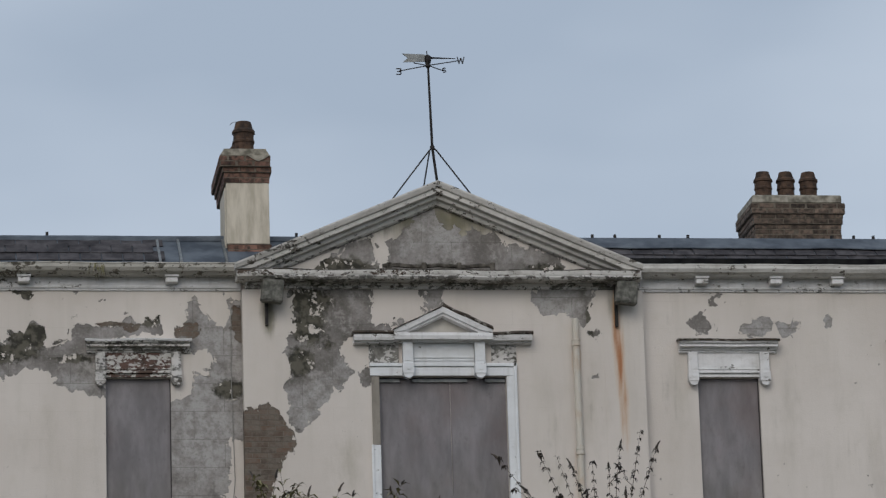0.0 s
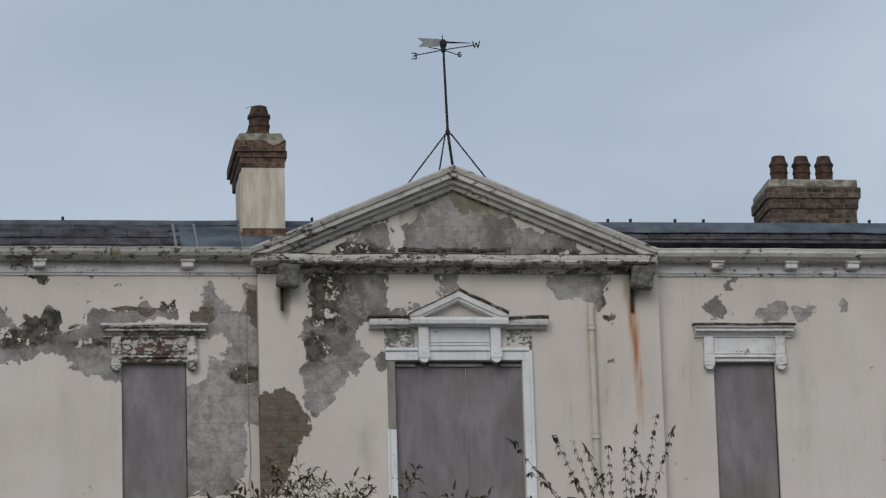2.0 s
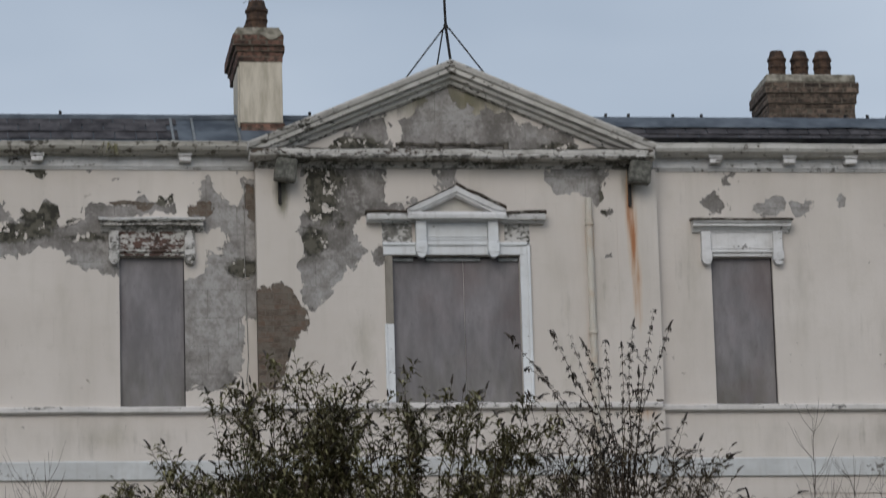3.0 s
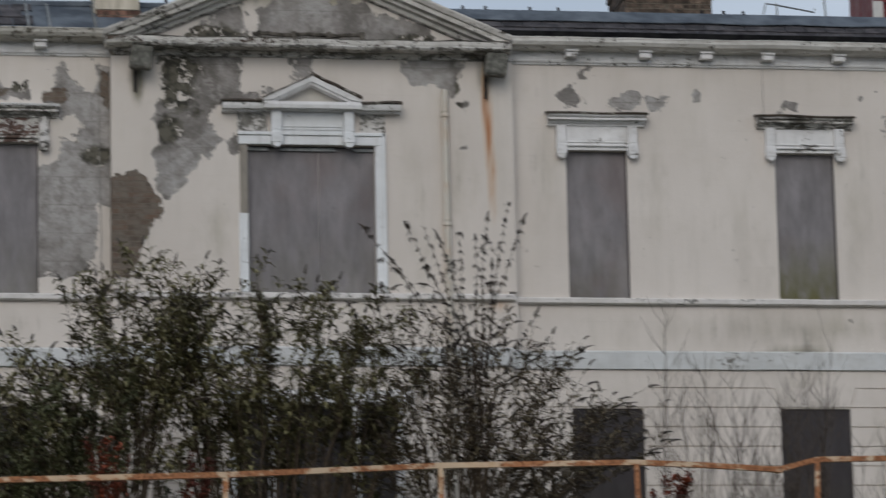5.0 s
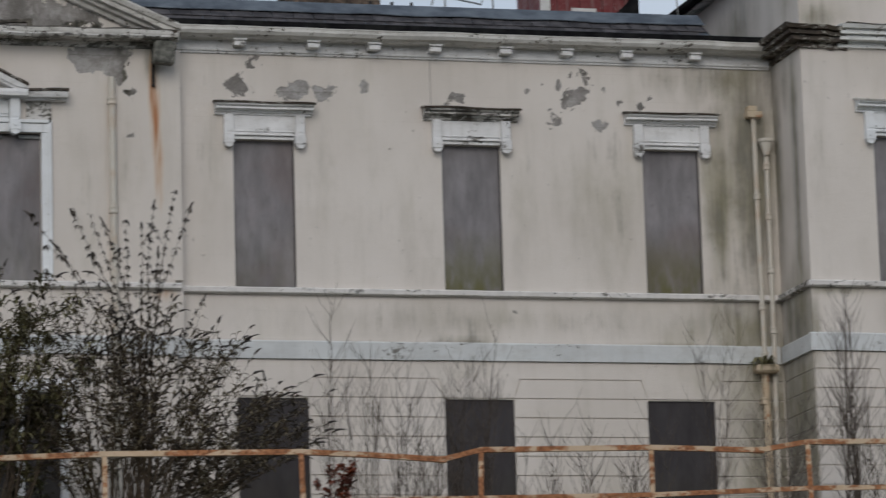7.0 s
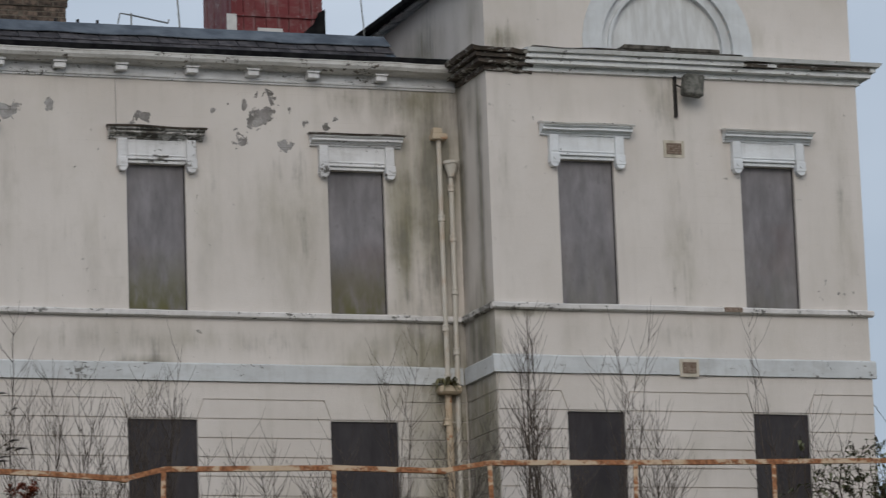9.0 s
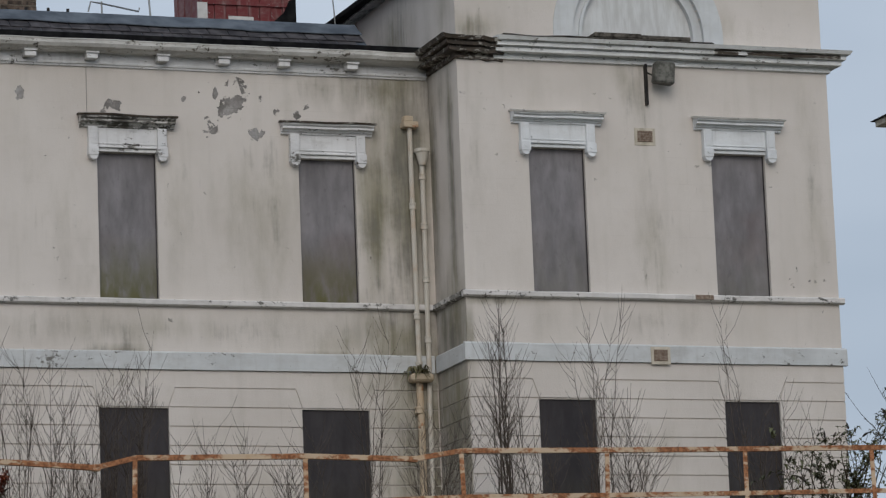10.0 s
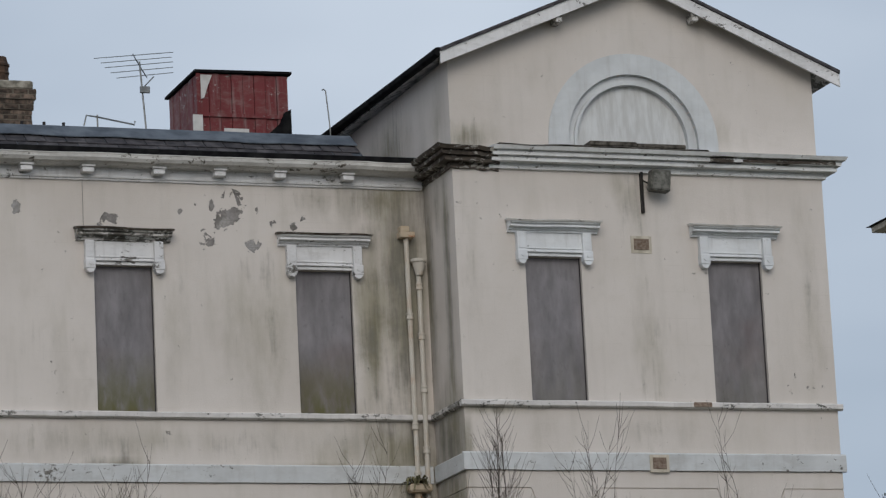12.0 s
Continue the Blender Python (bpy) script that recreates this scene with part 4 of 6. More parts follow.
def hooded_window(number, x0, x1, y, paint, top_paint, label, sheet=BOARD, lip=None, bracket=None):
    """An upper window: boarded opening, moulded hood on two brackets, panelled frieze."""
    z0, z1 = WINDOW_Z
    root = thing("window_" + str(number), (x0, y, z0), label, "window", "", "structure")
    part("board", box(x0 - 0.02, x1 + 0.02, y + 0.085, y + 0.11, z0 - 0.02, z1 + 0.02), sheet, root, "mauve grey sheet boarding")
    # dark strip painted down the far edge as the shadow line beside the board
    part("frame", box(x1 - 0.012, x1 + 0.01, y + 0.06, y + 0.083, z0, z1), BOARD_DARK, root)
    m, h = (x0 + x1) / 2, (x1 - x0) / 2
    hood = [(0, 14.03), (0.045, 14.035), (0.05, 14.06), (0.08, 14.068), (0.09, 14.095), (0.165, 14.102), (0.165, 14.128), (0.15, 14.134), (0.195, 14.152), (0.20, 14.178), (0.05, 14.20), (0, 14.205)]
    top = part("hood", mould(hood, m - h - 0.265, m + h + 0.265, y, 12, 0.012), top_paint, root, "moulded hood with weathered top edge")
    part("hood_lip", mould([(0.15, 14.178), (0.215, 14.17), (0.225, 14.195), (0.12, 14.225), (0, 14.235), (0, 14.21)], m - h - 0.29, m + h + 0.29, y, 16, 0.03 if number in (1, 2, 3) else 0.014), lip or MOSSY, top, "crumbling weathered lip")
    face = part("frieze", box(m - h - 0.05, m + h + 0.05, y - 0.035, y - 0.001, 13.734, 14.03, 0.004), paint, root)
    part("frieze_bead", box(m - h - 0.02, m + h + 0.02, y - 0.065, y - 0.036, 13.735, 13.765, 0.006), paint, face)
    part("frieze_bead", box(m - h - 0.02, m + h + 0.02, y - 0.05, y - 0.036, 13.79, 13.81, 0.004), paint, face)
    part("lintel", box(m - h - 0.04, m + h + 0.04, y - 0.03, y + 0.08, 13.683, 13.732, 0.004), paint, root)
    for s in (-1, 1):
        console(m + s * (h + 0.075), y, 13.55, 14.032, 0.135, bracket or paint, root)
    return root


hooded_window(1, *LEFT_X[0], FACADE, PAINT_RED, PAINT_WORN, "boarded window under a hood flaked to red brick", lip=PAINT, bracket=PAINT_WORN)
hooded_window(2, *RIGHT_X[0], FACADE, PAINT, PAINT, "boarded window under a white flaking hood", lip=DECAY)
hooded_window(3, *RIGHT_X[1], FACADE, PAINT, PAINT_WORN, "boarded window under a crumbling blackened hood", BOARD_ALGAE, DECAY, PAINT)
hooded_window(4, *RIGHT_X[2], FACADE, PAINT, PAINT, "boarded window with green algae under a white hood", BOARD_ALGAE, DECAY)
hooded_window(5, *WING_X[0], WING, PAINT_CLEAN, PAINT_CLEAN, "boarded window under a sound white hood", lip=RAKE)
hooded_window(6, *WING_X[1], WING, PAINT_CLEAN, PAINT_CLEAN, "boarded window under a sound white hood", lip=RAKE)


def centre_window():
    y, x0, x1, z0, z1 = BAY, 6.466, 8.273, 11.51, 13.65
    m = (x0 + x1) / 2
    root = thing("window_7", (m, y, z0), "wide boarded window with white surround and small pediment", "window", "", "structure")
    part("board", box(x0 - 0.02, m + 0.11, y + 0.115, y + 0.14, z0 - 0.02, z1 + 0.02), BOARD, root, "mauve grey sheet boarding")
    part("board", box(m + 0.118, x1 + 0.02, y + 0.112, y + 0.137, z0 - 0.02, z1 + 0.02), BOARD, root, "mauve grey sheet boarding")
    for a, b in ((x0, x0 + 0.3), (x0 + 0.48, x1 - 0.55), (x1 - 0.3, x1)):
        part("head_batten", box(a, b, y + 0.07, y + 0.11, z1 - 0.065, z1 - 0.02), GALV, root)
    # thin dark strip stands for the shadow under the window head
    part("head_shade_strip", box(x0, x1, y + 0.09, y + 0.112, z1 - 0.02, z1), BOARD_DARK, root)
    # architrave; the old one is bare timber high on one side
    part("jamb", box(x0 - 0.125, x0 - 0.002, y - 0.045, y + 0.1, z0 + 0.03, 12.66, 0.006), PAINT_CLEAN, root)
    part("jamb_bare", box(x0 - 0.11, x0 - 0.002, y - 0.030, y + 0.1, 12.664, z1, 0.006), BARE_WOOD, root, "grey bare timber where the jamb paint is gone")
    part("jamb", box(x1 + 0.002, x1 + 0.14, y - 0.045, y + 0.1, z0 + 0.03, z1, 0.006), PAINT_CLEAN, root)
    part("jamb_bead", box(x1 + 0.10, x1 + 0.145, y - 0.07, y - 0.046, z0 + 0.03, 13.83, 0.006), PAINT_CLEAN, root)
    part("jamb_bead", box(x0 - 0.135, x0 - 0.10, y - 0.07, y - 0.046, z0 + 0.03, 12.66, 0.006), PAINT_CLEAN, root)
    part("head_architrave", box(x0 - 0.13, x1 + 0.145, y - 0.045, y - 0.001, z1 + 0.002, 13.78, 0.005), PAINT_CLEAN, root)
    part("head_bead", box(x0 - 0.14, x1 + 0.15, y - 0.07, y - 0.001, 13.783, 13.83, 0.006), PAINT_CLEAN, root)
    part("frieze", box(m - 0.43, m + 0.45, y - 0.04, y - 0.001, 13.833, 14.12, 0.004), PAINT_CLEAN, root)
    part("frieze_side", box(x0 - 0.14, m - 0.62, y - 0.02, y - 0.001, 13.833, 14.12), PAINT_WORN, root, "flaked frieze end")
    part("frieze_side", box(m + 0.70, x1 + 0.15, y - 0.02, y - 0.001, 13.833, 14.12), PAINT_WORN, root, "flaked frieze end")
    part("frieze_bead", box(m - 0.43, m + 0.45, y - 0.055, y - 0.041, 13.862, 13.885, 0.004), PAINT_CLEAN, root)
    part("frieze_bead", box(m - 0.43, m + 0.45, y - 0.055, y - 0.041, 13.905, 13.918, 0.003), PAINT_CLEAN, root)
    for cx in (m - 0.50, m + 0.525):
        console(cx, y - 0.03, 13.60, 14.12, 0.145, PAINT_CLEAN, root)
    cm = m
    side_cor = [(0, 14.10), (0.10, 14.105), (0.11, 14.13), (0.18, 14.135), (0.195, 14.17), (0.20, 14.215), (0.0, 14.225)]
    for a, b in ((cm - 1.265, cm - 0.66), (cm + 0.66, cm + 1.265)):
        part("hood", mould(side_cor, a, b, y, 8, 0.008), PAINT, root, "white moulded cornice, flaking")
        part("hood_top", mould([(0, 14.226), (0.20, 14.218), (0.225, 14.235), (0.20, 14.265), (0.10, 14.28), (0, 14.285)], a - 0.015 * (a < cm), b + 0.015 * (b > cm + 1), y, 12, 0.03), DECAY, root, "mossy blackened top of the cornice")
    centre = [(0, 14.12), (0.13, 14.122), (0.14, 14.135), (0.225, 14.14), (0.235, 14.19), (0.225, 14.235), (0.0, 14.24)]
    part("hood", mould(centre, cm - 0.70, cm + 0.70, y, 10, 0.006), PAINT, root, "white cornice under the small pediment")
    part("tympanum", prism([(cm - 0.55, 14.24), (cm + 0.55, 14.24), (cm, 14.52)], y - 0.03, y - 0.001), SHADED_CREAM, root, "recessed cream field of the small pediment")
    for s in (-1, 1):
        ends = [lambda d, z, q=q: (cm + s * 0.70 * (1 - q), y - d, max(14.265 + 0.335 * q + z, 14.241)) for q in (0, 0.25, 0.5, 0.75, 1)]
        part("rake", add_sweep(bmesh.new(), [(0, -0.115), (0.17, -0.11), (0.18, -0.08), (0.21, -0.07), (0.225, 0.01), (0, 0.03)], ends), PAINT, root)
        ends = []
        for i in range(9):
            q = 0.97 * i / 8
            jag = 0.02 * noise.noise((q * 9, s * 5, 2))
            ends.append(lambda d, z, q=q, jag=jag: (cm + s * 0.71 * (1 - q), y - d, 14.27 + 0.335 * q + (z + jag) * (0.85 if s > 0 else 0.35)))
        part("rake_top", add_sweep(bmesh.new(), [(0, 0.028), (0.228, 0.004), (0.245, 0.03), (0.20, 0.075), (0, 0.085)], ends), DECAY, root, "blackened top of the raking cornice")


centre_window()


def low_window(number, x0, x1, y):
    root = thing("window_" + str(number), (x0, y, 7.9), "ground storey window shut with dark boarding", "window", "", "structure")
    part("board", box(x0 - 0.02, x1 + 0.02, y + 0.03, y + 0.06, LOW_Z[0] - 0.02, LOW_Z[1] + 0.02), BOARD_DARK, root)
    part("sill", box(x0 - 0.06, x1 + 0.06, y - 0.08, y + 0.02, LOW_Z[0] - 0.10, LOW_Z[0] - 0.003, 0.008), BAND, root)


for i, ((x0, x1), y) in enumerate([(LOW_LEFT[0], FACADE)] + [(q, FACADE) for q in LOW_RIGHT] + [(q, WING) for q in LOW_WING]):
    low_window(8 + i, x0, x1, y)


def boarded_door():
    root = thing("door_1", (7.1, BAY, BASE), "wide boarded entrance with white posts", "door", "", "structure")
    part("board", box(6.13, 8.64, BAY + 0.1, BAY + 0.13, 6.9, 9.97), BOARD_DARK, root)
    for x in (6.205, 6.76, 7.95, 8.565):
        part("post", box(x - 0.05, x + 0.05, BAY - 0.03, BAY + 0.098, 7.0, 9.94, 0.008), PAINT, root)
    part("head", box(6.0, 8.75, BAY - 0.09, BAY - 0.016, 9.96, 10.16, 0.01), PAINT, root)


boarded_door()


# ---- roofs ----
def slate_roof(tag, x0, x1, label):
    """A narrow slated slope above the gutter, then a lead-covered flat with a rolled edge."""
    root = thing("roof_" + tag, (x0, 54.3, 15.25), label, "roof", "", "structure")
    y0, z0, run, rise = 54.02, 15.275, 0.90, 0.60
    part("roof_deck", add_sweep(bmesh.new(), [(0, 0), (run, rise), (run + 1.0, rise + 0.315), (run + 5, rise - 0.2), (run + 5, rise - 0.5), (0, -0.06)],
                                [lambda d, z, x=x: (x, y0 + d, z0 + z) for x in (x0, x1)]), LEAD, root, "blue grey lead flat")
    if tag == "right":
        part("eaves_strip", add_sweep(bmesh.new(), [(-0.05, -0.015), (-0.05, 0.105), (0.02, 0.13), (0.12, 0.13), (0.12, 0.0)], [lambda d, z, x=x: (x, y0 + d, z0 + z) for x in (x0, 19.23)]), BLACK, root, "black eaves strip")
        flap = []
        for i in range(41):
            x = x0 + (x1 - x0) * i / 40
            dip = 0.62 + 0.05 * noise.noise((x * 1.4, 5, 2))
            flap.append(lambda d, z, x=x, dip=dip: (x, y0 + run * (dip + (1.0 - dip) * d) - 0.03, z0 + rise * (dip + (1.0 - dip) * d) + 0.035 + z))
        part("lead_flap", add_sweep(bmesh.new(), [(0, 0), (0, 0.014), (1, 0.014), (1, 0)], flap), LEAD, root, "blue grey lead dressed over the slate heads")
        part("lead_valley", box(x1 - 0.5, 19.23, y0 + 0.13, 62.0, z0 - 0.06, z0 + 0.03), LEAD, root, "lead-lined valley against the wing")
    ends = []
    n = max(4, int((x1 - x0) / 0.5))
    for i in range(n + 1):
        x = x0 + (x1 - x0) * i / n
        w = 0.012 * noise.noise((x, 2, 8))
        ends.append(lambda d, z, x=x, w=w: (x, y0 + run + d, z0 + rise + z + w))
    part("lead_roll", add_sweep(bmesh.new(), [(-0.07, -0.035), (-0.06, 0.02), (-0.02, 0.05), (0.04, 0.05), (0.08, 0.0)], ends), LEAD, root, "sagging lead roll")
    return root, y0, z0, run, rise


def lay_slates(root, y0, z0, run, rise, x0, x1, skip=()):
    """Three rows of slates, each a thin tapered plate, slightly uneven."""
    pitch = math.atan2(rise, run)
    length = math.hypot(run, rise)
    data = bpy.data.meshes.new("slate")
    bm = box(-0.142, 0.142, 0, 0.40, 0.0, 0.011, 0.002)
    bm.to_mesh(data)
    bm.free()
    data.materials.append(SLATE)
    rows = 3
    for r in range(rows):
        s = 0.15 + r * (length - 0.19) / rows
        x = x0 + 0.15 + (0.15 if r % 2 else 0)
        while x < x1 - 0.12:
            if not any(a < x < b for a, b in skip):
                ob = new("slate", data)
                lift = 0.006 + 0.009 * (r % 2) + random.uniform(0, 0.006)
                ob.matrix_world = pose(x, y0 + s * math.cos(pitch) - lift * math.sin(pitch), z0 + s * math.sin(pitch) + lift * math.cos(pitch),
                                       math.degrees(pitch) - 1.6 + random.uniform(-0.6, 0.6), random.uniform(-0.4, 0.4), random.uniform(-1.0, 1.0))
                ob.parent = root
                ob.matrix_parent_inverse = Matrix.Translation(root.location).inverted()
            x += 0.30


ROOFS = [(*slate_roof("left", -7.0, 5.9, "grey slate eaves and blue grey lead flat"), -7.0, 4.4, ((3.45, 4.8),)),
         (*slate_roof("right", 8.8, 18.36, "worn grey slate eaves and blue grey lead flat"), 9.5, 18.34, ())]
# glazed strip beside the chimney
skylight = thing("skylight", (3.9, 54.4, 15.5), "small blue grey glazed roof strip with pale bars", "skylight", "", "structure")
for a in (3.42, 3.72, 4.36):
    bm = add_sweep(bmesh.new(), [(-0.018, 0.02), (0.018, 0.02), (0.018, 0.055), (-0.018, 0.055)], [lambda d, z, q=q: (a + d, 54.05 + 0.90 * q, 15.275 + 0.60 * q + z) for q in (0.03, 0.98)])
    part("glazing_bar", bm, GALV, skylight)

# clips standing along the ridge
for x in [1.89, 5.53, 9.93, 10.27, 10.94, 11.37, 13.55, 13.89, 14.19]:
    clip = part("roof_clip", box(x - 0.02, x + 0.02, 55.88, 55.92, 16.15, 16.235, 0.004), IRON)
    tagged(clip, "small dark iron clip standing on the roof edge", "roof clip", "roof clips")


def bay_roof():
    bm = add_prism(bmesh.new(), [(4.5, 15.16), (10.17, 15.16), (7.335, 16.36)], BAY + 0.3, 58.0)
    tagged(part("roof_bay", bm, SLATE), "slate roof behind the pediment", "roof", "", "structure")


bay_roof()


def wing_roof():
    root = thing("roof_wing", (22.2, WING, 16.4), "dark slate gable roof with white bargeboards", "roof", "", "structure")
    front, back = WING - 0.28, 62.3
    left, right = (19.04, 16.665), (25.45, 16.58)
    for a, b in ((left, (APEX_X, APEX_Z)), ((APEX_X, APEX_Z), right)):
        part("roof_slope", prism([a, b, (b[0], b[1] + 0.05), (a[0], a[1] + 0.05)], front - 0.03, back), SLATE, root)
        part("bargeboard", prism([(a[0], a[1] - 0.005), (b[0], b[1] - 0.005), (b[0], b[1] - 0.20), (a[0], a[1] - 0.185)], front, front + 0.035), PAINT, root, "white bargeboard with cracked paint")
        part("soffit", prism([(a[0], a[1] - 0.03), (b[0], b[1] - 0.03), (b[0], b[1] - 0.055), (a[0], a[1] - 0.055)], front + 0.036, back - 0.5), PAINT_WORN, root)
    part("eaves_gutter", tube([(19.02, front + 0.02, 16.66), (18.97, 58.4, 16.70)], 0.07, 8), BLACK, root, "black eaves gutter")
    for x in (20.95, 23.15):
        zz = gable_top(x)
        part("purlin_end", box(x - 0.05, x + 0.05, front + 0.04, WING - 0.002, zz - 0.14, zz - 0.02, 0.006), PAINT_WORN, root)


wing_roof()


# ---- blind arch in the gable ----
def blind_arch():
    cx, cz, y = ARCH_X, ARCH_Z, WING
    root = thing("trim_blind_arch", (cx, y, cz), "white painted blind half-round arch, recessed in steps", "arch", "", "structure")

    def ring(r0, r1, d0, d1, material, name):
        """A half ring with straight feet, from d0 proud of the wall back to d1."""
        bm = bmesh.new()
        n = 40

        def line(r):
            return [(r, 15.30 - cz)] + [(r * math.cos(math.pi * i / n), r * math.sin(math.pi * i / n)) for i in range(n + 1)] + [(-r, 15.30 - cz)]
        v = [[bm.verts.new((cx + p[0], y - d, cz + p[1])) for p in line(r)] for r, d in ((r0, d0), (r1, d0), (r0, d1), (r1, d1))]
        for i in range(n + 2):
            for a, b in ((0, 1), (2, 3), (1, 3), (0, 2)):
                bm.faces.new((v[a][i], v[b][i], v[b][i + 1], v[a][i + 1]))
        bmesh.ops.recalc_face_normals(bm, faces=bm.faces[:])
        part(name, bm, material, root)
    ring(1.045, 1.36, 0.02, -0.20, PAINT_ARCH, "outer_band")
    ring(0.93, 1.05, -0.06, -0.20, PAINT_ARCH, "arch_moulding")
    ring(0.89, 0.935, -0.02, -0.20, PAINT_ARCH, "arch_bead")
    part("panel", prism([(cx + 0.90, 15.30)] + [(cx + 0.90 * math.cos(math.pi * i / 30), cz + 0.90 * math.sin(math.pi * i / 30)) for i in range(31)] + [(cx - 0.90, 15.30)], y + 0.12, y + 0.15), ARCH_PANEL, root, "white panel with grey streaks")
    bm = bmesh.new()
    add_box(bm, cx - 0.80, cx - 0.05, y - 0.25, y + 0.05, 15.335, 15.405, 0.012)
    add_box(bm, cx - 0.04, cx + 0.74, y - 0.24, y + 0.05, 15.330, 15.39, 0.012)
    part("ledge_slab", bm, MOSSY, root, "loose mossy ledge slabs")


blind_arch()


# ---- chimneys of separate bricks ----
def brick_mesh(name, w, d, h, material):
    data = bpy.data.meshes.new(name)
    bm = box(-w / 2, w / 2, -d / 2, d / 2, 0, h, 0.004)
    bm.to_mesh(data)
    bm.free()
    data.materials.append(material)
    return data


def brick_courses(root, data, half_data, x0, x1, y0, y1, z0, courses, step, proud=0.006):
    """Lays single bricks round the front and the two sides of a stack."""
    def lay(mesh, x, y, z, turn):
        ob = new("brick", mesh)
        ob.matrix_world = pose(x, y, z, 0, 0, turn + random.uniform(-0.7, 0.7))
        ob.parent = root
        ob.matrix_parent_inverse = Matrix.Translation(root.location).inverted()
    part("mortar_bed", box(x0 + 0.006, x1 - 0.006, y0 + 0.004, y1 - 0.01, z0 - 0.008, z0 + courses * step), MORTAR, root)
    for c in range(courses):
        z = z0 + c * step
        out = random.uniform(0, proud)
        n = max(2, round((x1 - x0) / 0.225))
        pitch = (x1 - x0) / n
        for i in range(n + (c % 2)):
            x = x0 + pitch * (i + (0.5 if c % 2 == 0 else 0))
            x = min(max(x, x0 + 0.055), x1 - 0.055)
            edge = c % 2 == 1 and i in (0, n)
            lay(half_data if edge else data, x, y0 + 0.05 - out + random.uniform(0, 0.004), z, 0)
        n = max(2, round((y1 - y0 - 0.1) / 0.225))
        pitch = (y1 - y0 - 0.1) / n
        for i in range(n):
            y = y0 + 0.1 + pitch * (i + (0.5 if c % 2 else 0.45))
            lay(data, x0 + 0.05 - out, y, z, 90)


def chimney_pot(x, y, z, parent, scale=1.0, label=""):
    s = scale
    prof = [(0.138, 0), (0.138, 0.05), (0.128, 0.06), (0.128, 0.14), (0.140, 0.15), (0.140, 0.175), (0.130, 0.185), (0.130, 0.26), (0.148, 0.27), (0.146, 0.30), (0.122, 0.33), (0.098, 0.42), (0.08, 0.425), (0.075, 0.36)]
    part("chimney_pot", lathe([(r * s, z + h * s) for r, h in prof], x, y), POT, parent, label)


def chimney_left():
    x0, x1, y0, y1 = 4.40, 5.005, 54.5, 55.95
    root = thing("chimney", (4.7, 55.2, 15.200), "tall chimney stack, cream rendered panel between red brick", "chimney")
    part("core", box(x0 + 0.03, x1 - 0.03, y0 + 0.03, y1, 15.101, 16.937), MORTAR, root)
    a, b = brick_mesh("brick", 0.213, 0.10, 0.066, BRICK), brick_mesh("brick_half", 0.11, 0.10, 0.066, BRICK)
    brick_courses(root, a, b, x0 + 0.01, x1 + 0.03, y0, y1, 15.319, 5, 0.078)
    part("render_panel", box(x0 - 0.005, x1 + 0.005, y0 - 0.012, y0 + 0.1, 15.706, 16.605, 0.006), PANEL, root, "cream rendered face, chipped below")
    part("render_panel", box(x0 - 0.02, x0 + 0.02, y0 + 0.12, y1 - 0.5, 15.647, 16.570, 0.006), PANEL, root)
    brick_courses(root, a, b, x0 - 0.03, x1 + 0.015, y0 - 0.02, y1, 16.610, 2, 0.078)
    brick_courses(root, a, b, x0 - 0.06, x1 + 0.05, y0 - 0.05, y1 + 0.05, 16.764, 1, 0.078)
    brick_courses(root, a, b, x0 - 0.10, x1 + 0.03, y0 - 0.09, y1 + 0.08, 16.842, 2, 0.078)
    bm = prism([(x0 - 0.09, 16.997), (x1 + 0.02, 16.997), (x1 - 0.03, 17.076), (x1 - 0.03, 17.096), (x0 - 0.03, 17.096)], y0 - 0.08, y1 + 0.05)
    part("capping", bm, CAPSTONE, root, "pale cement capping")
    flaunch = prism([(x0 + 0.30, 16.992), (x0 + 0.40, 16.93), (x0 + 0.46, 16.905), (x1 - 0.04, 16.955), (x1 + 0.01, 16.999)], y0 - 0.105, y0 - 0.082)
    part("capping_spill", flaunch, CAPSTONE, root, "cement run down over the broken corner")
    chimney_pot(4.68, y0 + 0.25, 17.096, root, 1.15)
    chimney_pot(4.68, y0 + 0.95, 17.096, root, 0.98)
    part("wire_guard", tube([(4.60 + 0.11 * math.cos(q), y0 + 0.25, 17.543 + 0.05 * math.sin(q)) for q in (math.pi * k / 8 for k in range(9))], 0.004, 4), GALV, root)


def chimney_right():
    x0, x1, y0, y1 = 12.53, 13.86, 56.5, 57.6
    root = thing("chimney", (13.2, 57, 15.4), "broad brown brick chimney stack with three clay pots", "chimney")
    part("core", box(x0 + 0.03, x1 - 0.03, y0 + 0.03, y1, 15.3, 16.9), MORTAR, root)
    a, b = brick_mesh("brick", 0.213, 0.10, 0.066, BRICK_OLD), brick_mesh("brick_half", 0.11, 0.10, 0.066, BRICK_OLD)
    brick_courses(root, a, b, x0, x1, y0, y1, 15.95, 8, 0.078)
    brick_courses(root, a, b, x0 - 0.025, x1 + 0.025, y0 - 0.03, y1, 16.574, 2, 0.078)
    brick_courses(root, a, b, x0 - 0.06, x1 + 0.06, y0 - 0.06, y1, 16.73, 2, 0.078)
    part("capping", box(x0 - 0.03, x1 + 0.02, y0 - 0.03, y1, 16.888, 17.02, 0.02), CAPSTONE, root, "pale weathered capping slab")
    for x in (12.74, 13.09, 13.44):
        chimney_pot(x, y0 + 0.25, 17.02, root, 1.0)


chimney_left()
chimney_right()


